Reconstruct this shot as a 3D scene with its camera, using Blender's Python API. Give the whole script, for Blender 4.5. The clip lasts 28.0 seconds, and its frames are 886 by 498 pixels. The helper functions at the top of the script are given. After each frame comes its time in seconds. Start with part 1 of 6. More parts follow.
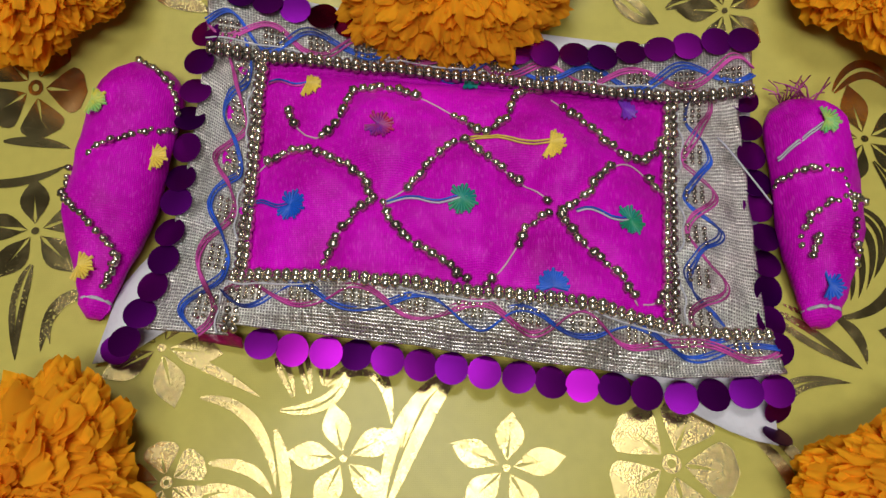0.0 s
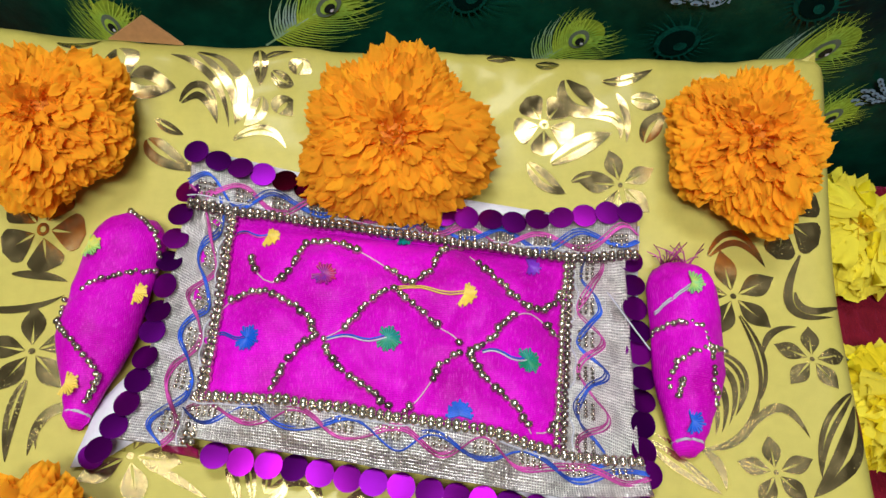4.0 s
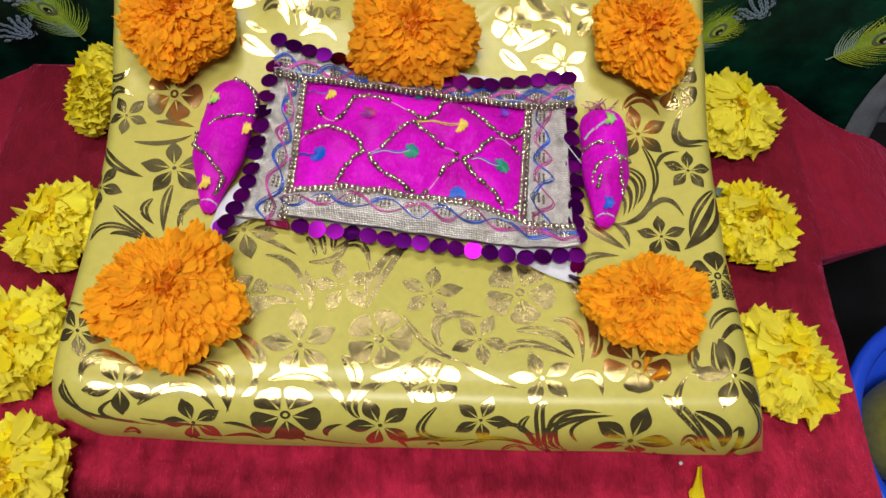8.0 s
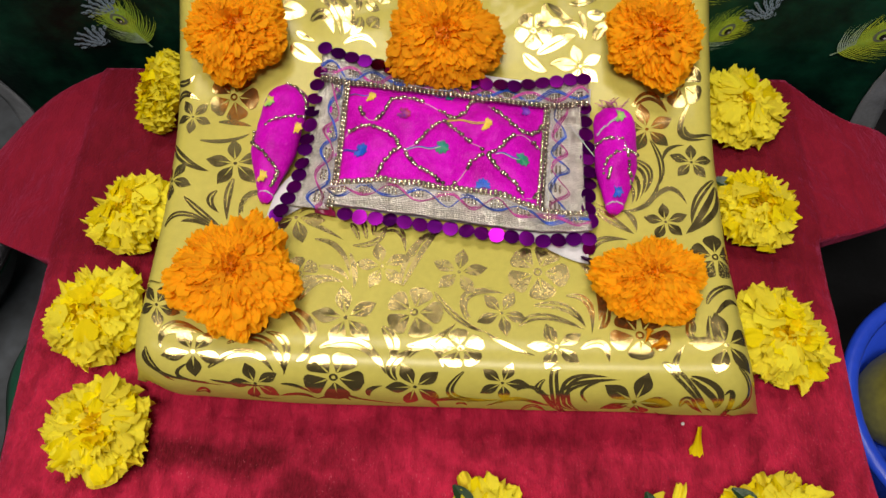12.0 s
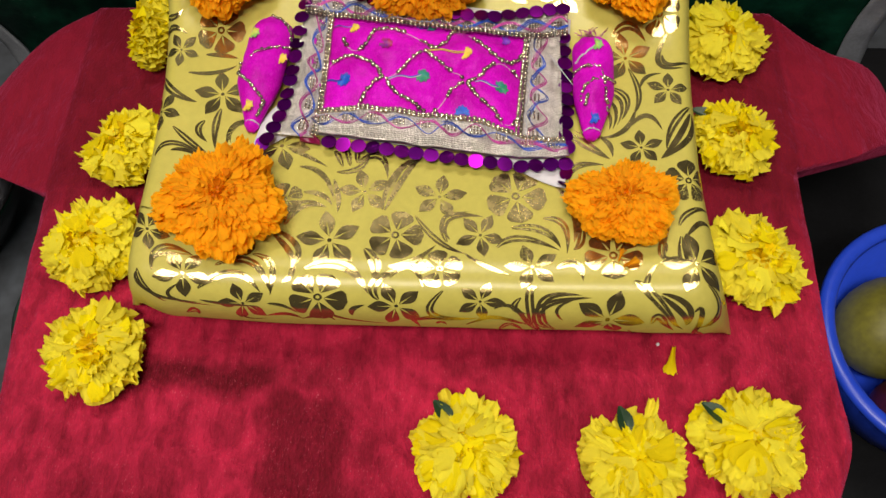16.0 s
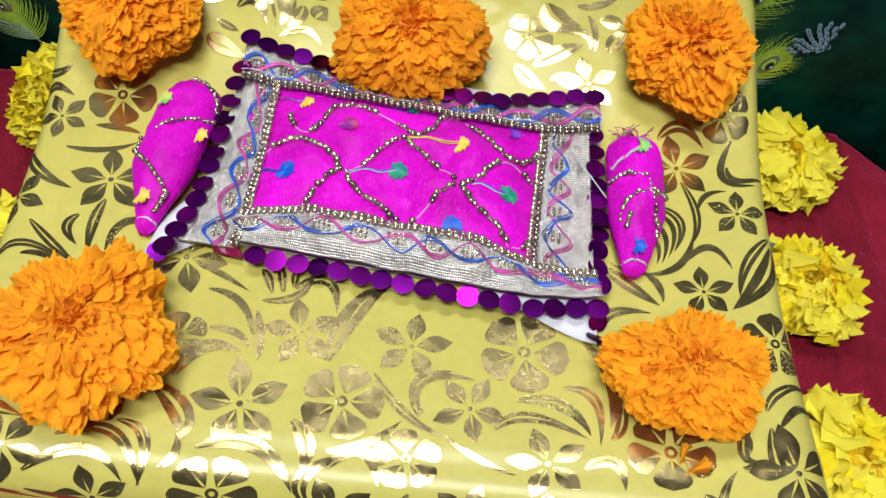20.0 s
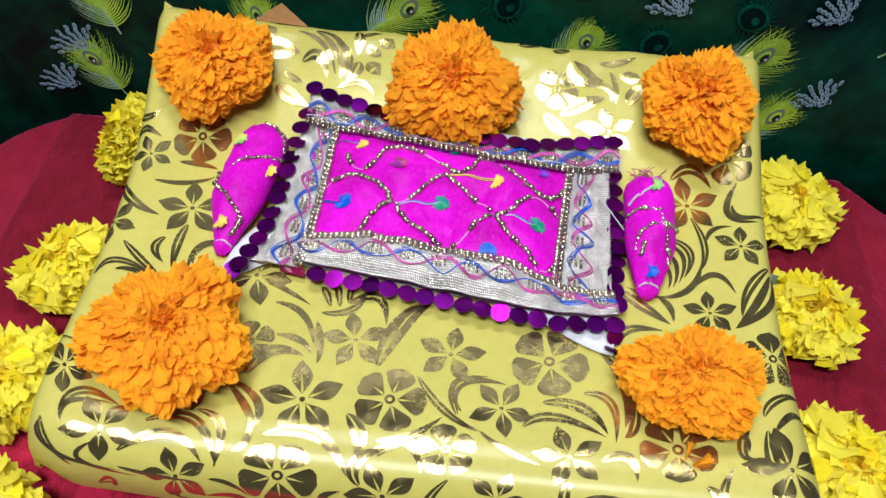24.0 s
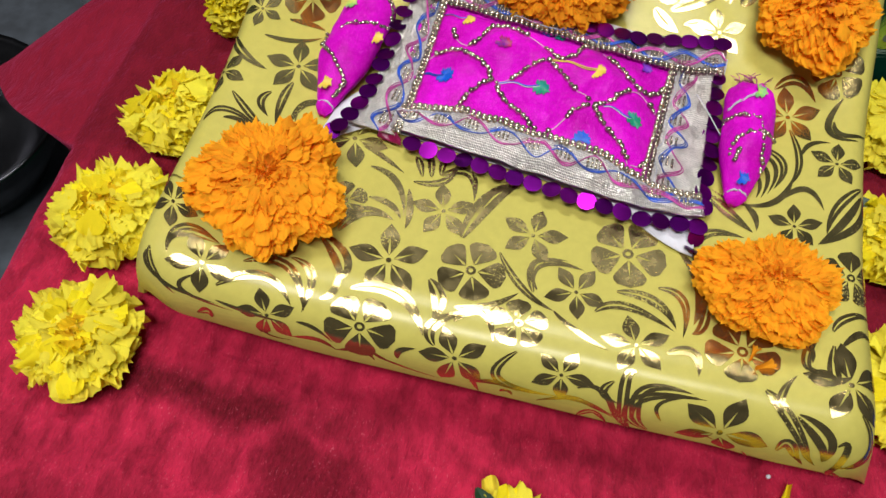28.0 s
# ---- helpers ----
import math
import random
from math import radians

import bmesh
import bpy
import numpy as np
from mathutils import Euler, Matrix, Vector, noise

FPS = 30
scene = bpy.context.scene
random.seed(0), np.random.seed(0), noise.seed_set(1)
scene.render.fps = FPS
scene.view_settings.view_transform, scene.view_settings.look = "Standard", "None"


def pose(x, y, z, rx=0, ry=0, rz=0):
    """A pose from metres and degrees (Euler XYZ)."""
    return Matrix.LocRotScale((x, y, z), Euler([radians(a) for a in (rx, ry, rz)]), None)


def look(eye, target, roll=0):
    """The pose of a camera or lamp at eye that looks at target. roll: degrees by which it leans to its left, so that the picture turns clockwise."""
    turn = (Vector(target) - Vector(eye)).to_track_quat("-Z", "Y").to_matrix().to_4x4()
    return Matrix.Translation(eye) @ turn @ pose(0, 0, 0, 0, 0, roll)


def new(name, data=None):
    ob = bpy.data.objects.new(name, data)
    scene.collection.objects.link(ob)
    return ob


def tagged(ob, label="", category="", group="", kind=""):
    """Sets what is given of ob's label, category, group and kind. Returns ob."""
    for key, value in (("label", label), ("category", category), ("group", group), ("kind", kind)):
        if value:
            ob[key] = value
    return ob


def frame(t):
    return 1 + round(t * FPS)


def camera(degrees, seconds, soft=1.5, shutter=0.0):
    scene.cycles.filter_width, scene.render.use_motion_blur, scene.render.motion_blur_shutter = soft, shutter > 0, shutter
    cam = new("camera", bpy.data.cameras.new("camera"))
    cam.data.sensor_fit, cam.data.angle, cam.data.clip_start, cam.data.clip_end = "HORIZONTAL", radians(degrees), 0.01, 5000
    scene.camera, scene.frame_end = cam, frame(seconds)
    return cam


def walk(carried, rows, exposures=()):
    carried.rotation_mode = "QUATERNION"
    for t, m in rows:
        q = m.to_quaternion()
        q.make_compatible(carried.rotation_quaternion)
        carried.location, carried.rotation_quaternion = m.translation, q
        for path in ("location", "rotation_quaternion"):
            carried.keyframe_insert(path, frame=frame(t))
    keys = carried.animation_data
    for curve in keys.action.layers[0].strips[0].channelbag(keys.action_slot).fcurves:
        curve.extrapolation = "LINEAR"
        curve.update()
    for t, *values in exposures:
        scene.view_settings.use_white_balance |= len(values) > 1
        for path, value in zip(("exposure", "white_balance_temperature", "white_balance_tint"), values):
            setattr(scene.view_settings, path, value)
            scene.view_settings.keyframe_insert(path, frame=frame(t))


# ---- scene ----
cam = camera(55.4, 28.0, soft=1.5)
METRES, EYE, TILT, LEAN, TURN = 0.75, 0.4, -66.0, 0.0, 0.0
ROWS = [
    (0.0, 0.0, 0.0, 0.0, 0.0, 0.0, -0.0),
    (0.5, 0.0068, -0.007, -0.0052, -0.68, 0.67, -0.07),
    (1.0, 0.0045, -0.0347, -0.0077, -0.99, 1.3, -0.24),
    (1.5, -0.0004, -0.0497, -0.0143, -0.94, 2.67, -0.5),
    (2.0, -0.0043, -0.0506, -0.0103, -0.94, 3.14, -0.7),
    (2.5, -0.0071, -0.0528, -0.0063, -0.9, 4.66, -1.34),
    (4.5, 0.0413, -0.0587, 0.014, -0.42, 7.06, -1.94),
    (5.0, 0.052, -0.0538, -0.0003, -0.56, 7.12, -1.76),
    (5.5, 0.0523, -0.0675, -0.0219, -0.77, 7.14, -1.58),
    (6.0, 0.0467, -0.0921, -0.044, -0.95, 7.44, -1.56),
    (6.5, 0.0433, -0.1122, -0.0752, -0.98, 7.37, -1.39),
    (7.0, 0.0302, -0.1522, -0.0895, -1.14, 7.3, -1.46),
    (7.5, 0.0221, -0.1874, -0.0948, -1.24, 7.28, -1.38),
    (8.0, 0.0167, -0.2256, -0.1038, -1.31, 7.04, -1.3),
    (8.5, 0.0123, -0.2612, -0.1102, -0.49, 6.31, -1.21),
    (9.0, 0.0237, -0.2755, -0.1131, 0.31, 5.84, -1.35),
    (9.5, 0.0217, -0.2864, -0.1122, 0.76, 5.23, -1.44),
    (10.0, 0.0165, -0.2822, -0.1175, 1.22, 5.57, -1.69),
    (10.5, 0.0151, -0.2795, -0.1165, 1.36, 5.19, -1.72),
    (11.0, 0.0169, -0.2786, -0.114, 1.31, 5.42, -1.68),
    (11.5, 0.022, -0.2844, -0.1115, 1.35, 5.64, -1.62),
    (13.5, 0.026, -0.3264, -0.1141, 1.95, 4.73, -1.0),
    (14.0, 0.024, -0.3378, -0.1207, 2.2, 3.9, -1.13),
    (14.5, 0.0311, -0.3434, -0.1258, 2.29, 3.68, -1.23),
    (15.0, 0.0413, -0.3393, -0.1256, 2.26, 3.41, -1.28),
    (15.5, 0.0425, -0.3301, -0.1249, 2.26, 3.08, -1.29),
    (16.0, 0.046, -0.3084, -0.1365, 2.21, 3.18, -1.27),
    (16.5, 0.049, -0.2635, -0.1511, 1.53, 3.09, -2.15),
    (17.0, 0.0512, -0.2329, -0.1544, 0.45, 4.51, -3.69),
    (17.5, 0.054, -0.2068, -0.1563, -0.11, 6.39, -4.41),
    (18.0, 0.0541, -0.189, -0.1524, -0.31, 7.41, -4.46),
    (18.5, 0.0441, -0.1639, -0.1491, -0.71, 8.68, -4.62),
    (19.0, 0.0379, -0.1457, -0.1392, -0.98, 9.52, -4.7),
    (19.5, 0.0367, -0.1354, -0.1236, -1.2, 10.72, -4.54),
    (20.0, 0.0308, -0.1252, -0.1057, -0.96, 12.12, -4.32),
    (20.5, 0.0236, -0.1211, -0.083, -0.6, 13.33, -4.23),
    (21.0, 0.0177, -0.1213, -0.0701, 0.24, 15.28, -4.1),
    (21.5, 0.0223, -0.1413, -0.0552, 0.52, 16.09, -4.07),
    (23.5, 0.0214, -0.1716, -0.1259, 0.71, 16.67, -5.04),
    (24.0, 0.0285, -0.1792, -0.1358, 0.78, 15.66, -5.7),
    (24.5, 0.0422, -0.1829, -0.1472, 0.75, 15.09, -6.32),
    (25.0, 0.0362, -0.1786, -0.1582, 0.65, 14.06, -6.96),
    (25.5, 0.0307, -0.181, -0.1571, 0.75, 12.98, -8.15),
    (26.0, 0.0287, -0.175, -0.1571, 0.69, 12.03, -9.13),
    (26.5, 0.024, -0.1732, -0.1576, 0.42, 10.92, -9.89),
    (27.0, 0.0255, -0.1781, -0.1532, 1.17, 9.47, -11.5),
    (27.5, 0.0249, -0.189, -0.1514, 3.04, 8.37, -12.89),
    (28.0, 0.0181, -0.1931, -0.1461, 3.87, 7.51, -13.14),
]
walk(cam, [(t, pose(0, 0, EYE, TILT, LEAN, TURN) @ pose(METRES * x, METRES * y, METRES * z, 90 + pitch, roll, yaw)) for t, x, y, z, yaw, pitch, roll in ROWS],
     exposures=[(0.0, -0.80, 6600, 9), (2.0, -0.35, 6450, 10), (4.5, -0.12, 6150, 10), (7.0, -0.22, 6350, 9), (11.0, -0.25, 7100, 10), (14.0, -0.35, 7650, 12), (17.0, -0.12, 7100, 11), (20.0, 0.08, 6050, 7), (21.5, 0.24, 5800, 6), (24.0, 0.16, 5850, 7), (28.0, -0.06, 6350, 9)])

# ---- light: a tube lamp in front of and above the altar, in a closed dim room ----
world = bpy.data.worlds.new("world")
world.use_nodes = True
world.node_tree.nodes["Background"].inputs[0].default_value = (0.55, 0.6, 0.7, 1)
world.node_tree.nodes["Background"].inputs[1].default_value = 0.05
scene.world = world


def area_lamp(name, eye, target, sx, sy, watts, colour):
    data = bpy.data.lights.new(name, "AREA")
    data.shape, data.size, data.size_y, data.energy, data.color = "RECTANGLE", sx, sy, watts, colour
    ob = new(name, data)
    ob.matrix_world = look(eye, target)
    return ob


area_lamp("tube_lamp", (-0.15, -0.75, 2.1), (0, 0.05, 0.2), 1.2, 0.26, 41, (1.0, 0.97, 0.93))
area_lamp("ceiling_lamp", (-0.05, 0.44, 2.3), (0, 0.05, 0.2), 0.70, 0.40, 21, (1.0, 0.97, 0.93))


# ---- materials ----
def material(name, colour=(0.5, 0.5, 0.5), rough=0.6, metal=0.0, vary=0.0, scale=40.0, bump=0.0, bump_scale=200.0,
             second=None, sheen=0.0, spread=0.0, translucent=0.0, coat=0.0, gloss=0.5, fine_mul=9, stretch=(1, 1, 1), island=False):
    """Principled surface with a broad and a fine variation, relief, and a spread of brightness from piece to piece."""
    m = bpy.data.materials.new(name)
    m.use_nodes = True
    n, l = m.node_tree.nodes, m.node_tree.links
    b = n["Principled BSDF"]
    b.inputs["Roughness"].default_value, b.inputs["Metallic"].default_value = rough, metal
    b.inputs["Sheen Weight"].default_value = sheen
    b.inputs["Coat Weight"].default_value = coat
    b.inputs["Specular IOR Level"].default_value = gloss
    tc = n.new("ShaderNodeTexCoord")
    mp = n.new("ShaderNodeMapping")
    mp.inputs["Scale"].default_value = stretch
    l.new(tc.outputs["Object"], mp.inputs[0])
    broad, fine = n.new("ShaderNodeTexNoise"), n.new("ShaderNodeTexNoise")
    broad.inputs["Scale"].default_value, fine.inputs["Scale"].default_value = scale, scale * fine_mul
    broad.inputs["Detail"].default_value = 6
    broad.inputs["Roughness"].default_value = 0.62
    l.new(mp.outputs[0], broad.inputs["Vector"])
    l.new(mp.outputs[0], fine.inputs["Vector"])
    ramp = n.new("ShaderNodeMapRange")
    ramp.inputs["From Min"].default_value, ramp.inputs["From Max"].default_value = 0.35, 0.65
    l.new(broad.outputs["Fac"], ramp.inputs["Value"])
    mix = n.new("ShaderNodeMix")
    mix.data_type = "RGBA"
    two = second or tuple(c * (1 - vary) for c in colour)
    mix.inputs["A"].default_value, mix.inputs["B"].default_value = (*colour, 1), (*two, 1)
    l.new(ramp.outputs[0], mix.inputs["Factor"])
    hsv = n.new("ShaderNodeHueSaturation")
    l.new(mix.outputs["Result"], hsv.inputs["Color"])
    val = n.new("ShaderNodeMapRange")
    val.inputs["From Min"].default_value, val.inputs["From Max"].default_value = 0.3, 0.7
    val.inputs["To Min"].default_value, val.inputs["To Max"].default_value = 1 - vary * 0.5, 1 + vary * 0.5
    l.new(fine.outputs["Fac"], val.inputs["Value"])
    top = val.outputs[0]
    if spread:
        if island:
            info = n.new("ShaderNodeNewGeometry").outputs["Random Per Island"]
        else:
            info = n.new("ShaderNodeObjectInfo").outputs["Random"]
        r = n.new("ShaderNodeMapRange")
        r.inputs["To Min"].default_value, r.inputs["To Max"].default_value = 1 - spread, 1 + spread
        l.new(info, r.inputs["Value"])
        mul = n.new("ShaderNodeMath")
        mul.operation = "MULTIPLY"
        l.new(top, mul.inputs[0])
        l.new(r.outputs[0], mul.inputs[1])
        top = mul.outputs[0]
        h = n.new("ShaderNodeMapRange")
        h.inputs["To Min"].default_value, h.inputs["To Max"].default_value = 0.5 - spread * 0.06, 0.5 + spread * 0.06
        l.new(info, h.inputs["Value"])
        l.new(h.outputs[0], hsv.inputs["Hue"])
    l.new(top, hsv.inputs["Value"])
    l.new(hsv.outputs[0], b.inputs["Base Color"])
    if bump:
        bt = n.new("ShaderNodeTexNoise")
        bt.inputs["Scale"].default_value, bt.inputs["Detail"].default_value = bump_scale, 4
        l.new(mp.outputs[0], bt.inputs["Vector"])
        bp = n.new("ShaderNodeBump")
        bp.inputs["Strength"].default_value, bp.inputs["Distance"].default_value = bump, 0.0006
        l.new(bt.outputs["Fac"], bp.inputs["Height"])
        l.new(bp.outputs[0], b.inputs["Normal"])
    if translucent:
        tr = n.new("ShaderNodeBsdfTranslucent")
        ms = n.new("ShaderNodeMixShader")
        ms.inputs[0].default_value = translucent
        l.new(hsv.outputs[0], tr.inputs["Color"])
        l.new(b.outputs[0], ms.inputs[1])
        l.new(tr.outputs[0], ms.inputs[2])
        l.new(ms.outputs[0], n["Material Output"].inputs["Surface"])
    return m


M_WRAP = material("wrap_fabric", (0.56, 0.50, 0.112), 0.45, 0.0, 0.08, 30, 0.18, 2200, coat=0.36, gloss=0.12)
M_FOIL = material("gold_foil", (0.58, 0.46, 0.20), 0.17, 0.92, 0.12, 60)
M_RED = material("red_velvet", (0.42, 0.010, 0.036), 0.8, sheen=0.3, gloss=0.16)
M_GREEN = material("green_satin", (0.003, 0.055, 0.031), 0.40, 0.0, 0.4, 16, 0.35, 300, second=(0.0004, 0.008, 0.006), gloss=0.22)
M_ORANGE = material("orange_petal", (1.0, 0.46, 0.022), 0.85, 0.0, 0.06, 120, 0.08, 900, spread=0.10, translucent=0.43, gloss=0.1)
M_ORANGE_DEEP = material("deep_orange_petal", (0.92, 0.34, 0.014), 0.85, 0.0, 0.10, 160, 0.1, 900, spread=0.16, translucent=0.3, gloss=0.1)
M_YELLOW_DEEP = material("deep_yellow_petal", (0.93, 0.64, 0.015), 0.8, 0.0, 0.12, 160, 0.12, 900, spread=0.14, translucent=0.34, gloss=0.12)
M_YELLOW = material("yellow_petal", (0.96, 0.80, 0.02), 0.8, 0.0, 0.10, 120, 0.12, 900, spread=0.12, translucent=0.36, gloss=0.12)
M_PALE = material("pale_yellow_petal", (0.95, 0.84, 0.07), 0.8, 0.0, 0.10, 120, 0.12, 900, spread=0.10, translucent=0.36, gloss=0.12)
M_LEAF = material("dark_leaf", (0.014, 0.05, 0.02), 0.4, 0.0, 0.3, 90, 0.2, 600)
M_CORE = material("flower_core", (0.8, 0.26, 0.012), 0.8, 0.0, 0.2, 200, 0.3, 900)
M_PINK = material("magenta_satin", (0.78, 0.005, 0.70), 0.42, 0.0, 0.14, 34, second=(0.52, 0.002, 0.40), gloss=0.09)
M_LACE = material("silver_lace", (1.0, 0.96, 0.91), 0.31, 0.84, 0.30, 260)
M_FLOOR = material("dark_concrete", (0.045, 0.054, 0.068), 0.75, 0.0, 0.5, 9, 0.5, 90)
M_WALL = material("grey_plaster", (0.10, 0.102, 0.106), 0.9, 0.0, 0.2, 4, 0.3, 60)
M_WOOD = material("dark_wood", (0.12, 0.06, 0.03), 0.6, 0.0, 0.3, 20, 0.3, 90, stretch=(1, 8, 8))
M_BLUE = material("blue_plastic", (0.012, 0.06, 0.6), 0.35, 0.0, 0.1, 20, 0.05, 100)
M_FRUIT = material("green_fruit", (0.15, 0.14, 0.014), 0.5, 0.0, 0.35, 25, 0.15, 200)

M_DARK_FRUIT = material("dark_red_fruit", (0.05, 0.004, 0.008), 0.4, 0.0, 0.4, 40, 0.1, 200)
M_CORE_Y = material("yellow_flower_core", (0.75, 0.5, 0.02), 0.8, 0.0, 0.3, 200, 0.3, 900)
M_WHITE = material("white_cotton", (0.72, 0.72, 0.78), 0.8, 0.0, 0.06, 40, 0.3, 900)
M_CORD = material("white_cord", (0.62, 0.62, 0.7), 0.6, 0.0, 0.15, 200, 0.3, 1500)
M_BLUE_T = material("blue_thread", (0.02, 0.14, 0.85), 0.4, 0.0, 0.2, 70, 0.3, 2000, second=(0.006, 0.016, 0.13))
M_PINK_T = material("pink_thread", (0.75, 0.09, 0.50), 0.4, 0.0, 0.2, 70, 0.3, 2000, second=(0.14, 0.006, 0.05))
M_PEARL = material("pale_thread", (0.75, 0.55, 0.62), 0.5, 0.0, 0.15, 200, 0.3, 1500)
M_BEAD = material("gilt_bead", (0.61, 0.54, 0.45), 0.19, 0.9, 0.3, 200, spread=0.45)
M_SEQUIN = material("purple_sequin", (0.20, 0.006, 0.27), 0.36, 1.0, 0.1, 90, spread=0.4)
M_SEQUIN_RED = material("wine_sequin", (0.25, 0.004, 0.05), 0.13, 1.0, 0.1, 90, spread=0.3)
M_WINE = material("wine_satin", (0.26, 0.004, 0.07), 0.35, 0.0, 0.4, 160, 0.4, 900)
M_T_BLUE = material("embroidery_blue", (0.006, 0.11, 0.62), 0.5, 0.0, 0.2, 300)
M_T_TEAL = material("embroidery_teal", (0.005, 0.25, 0.27), 0.5, 0.0, 0.2, 150, second=(0.02, 0.27, 0.13))
M_T_YELLOW = material("embroidery_yellow", (0.78, 0.58, 0.09), 0.5, 0.0, 0.2, 300)
M_T_GREEN = material("embroidery_green", (0.1, 0.5, 0.2), 0.5, 0.0, 0.2, 150, second=(0.65, 0.55, 0.05))
M_T_RED = material("embroidery_red", (0.5, 0.01, 0.05), 0.5, 0.0, 0.2, 200, second=(0.15, 0.03, 0.4))
M_T_PURPLE = material("embroidery_purple", (0.2, 0.03, 0.5), 0.5, 0.0, 0.2, 300)
M_FEATHER = material("feather_green_print", (0.55, 0.68, 0.06), 0.7, 0.0, 0.3, 60, second=(0.32, 0.55, 0.07), gloss=0.2)
M_FRINGE = material("feather_fringe_print", (0.4, 0.55, 0.5), 0.7, 0.0, 0.3, 80, second=(0.3, 0.5, 0.1), gloss=0.2)
M_PLUME = material("feather_body_print", (0.20, 0.32, 0.03), 0.7, 0.0, 0.3, 120, second=(0.38, 0.50, 0.04), gloss=0.2)
M_EYE_GREY = material("feather_eye_grey", (0.16, 0.2, 0.14), 0.6, 0.0, 0.1, 80)
M_EYE_DARK = material("feather_eye_dark", (0.008, 0.012, 0.01), 0.6, 0.0, 0.1, 80)
M_PEACOCK = material("pale_blue_print", (0.26, 0.38, 0.52), 0.7, 0.0, 0.2, 120, gloss=0.2)
M_DEEP = material("deep_green_print", (0.0005, 0.012, 0.010), 0.7, 0.0, 0.2, 80, gloss=0.05)
M_TEAL = material("dark_teal_print", (0.004, 0.085, 0.062), 0.6, 0.0, 0.6, 150, gloss=0.1)
M_HEM = material("grey_border", (0.22, 0.24, 0.28), 0.7, 0.0, 0.2, 60, 0.4, 900)
M_PEACH = material("peach_paper", (0.5, 0.26, 0.1), 0.6, 0.0, 0.15, 60, 0.2, 400)
M_STEEL = material("dark_steel", (0.09, 0.09, 0.1), 0.25, 1.0, 0.2, 40)
M_BLACK = material("black_sheet", (0.005, 0.0055, 0.007), 0.7, 0.0, 0.3, 40, 0.4, 300, gloss=0.12)
M_SIDE = material("green_side_satin", (0.004, 0.09, 0.05), 0.45, 0.0, 0.3, 20, 0.3, 400)


def weave(m, uv_name, scales, depth, dark, distance, flake=0.0):
    """Threads that cross, as relief and as darker gaps between them; flake tips the threads this way and that."""
    n, l = m.node_tree.nodes, m.node_tree.links
    if uv_name:
        uv = n.new("ShaderNodeUVMap")
        uv.uv_map = uv_name
        place = uv.outputs[0]
    else:
        place = n.new("ShaderNodeTexCoord").outputs["Object"]
    waves = []
    for direction, scale in zip(("X", "Y"), scales):
        w = n.new("ShaderNodeTexWave")
        w.bands_direction = direction
        w.inputs["Scale"].default_value, w.inputs["Distortion"].default_value, w.inputs["Detail"].default_value = scale, 1.2, 1
        l.new(place, w.inputs["Vector"])
        waves.append(w)
    mx = n.new("ShaderNodeMath")
    mx.operation = "MAXIMUM"
    l.new(waves[0].outputs["Fac"], mx.inputs[0])
    l.new(waves[1].outputs["Fac"], mx.inputs[1])
    bp = n.new("ShaderNodeBump")
    bp.inputs["Strength"].default_value, bp.inputs["Distance"].default_value = depth, distance
    l.new(mx.outputs[0], bp.inputs["Height"])
    b = n["Principled BSDF"]
    l.new(bp.outputs[0], b.inputs["Normal"])
    if flake:
        tip, tipped = n.new("ShaderNodeTexNoise"), n.new("ShaderNodeBump")
        tip.inputs["Scale"].default_value, tip.inputs["Detail"].default_value = 620, 2
        tipped.inputs["Strength"].default_value, tipped.inputs["Distance"].default_value = flake, 0.0012
        l.new(place, tip.inputs["Vector"])
        l.new(tip.outputs["Fac"], tipped.inputs["Height"])
        l.new(tipped.outputs[0], bp.inputs["Normal"])
    gap = n.new("ShaderNodeMapRange")
    gap.inputs["From Min"].default_value, gap.inputs["From Max"].default_value = 0.2, 0.75
    gap.inputs["To Min"].default_value = dark
    l.new(mx.outputs[0], gap.inputs["Value"])
    mul = n.new("ShaderNodeVectorMath")
    mul.operation = "MULTIPLY"
    l.new(n["Hue/Saturation/Value"].outputs[0], mul.inputs[0])
    l.new(gap.outputs[0], mul.inputs[1])
    l.new(mul.outputs[0], b.inputs["Base Color"])


weave(M_LACE, "weave", (430.0, 470.0), 0.8, 0.34, 0.0003, 0.6)
weave(M_PINK, "", (760.0, 640.0), 0.2, 0.62, 0.0002)
weave(M_WRAP, "", (720.0, 720.0), 0.12, 0.93, 0.0002)


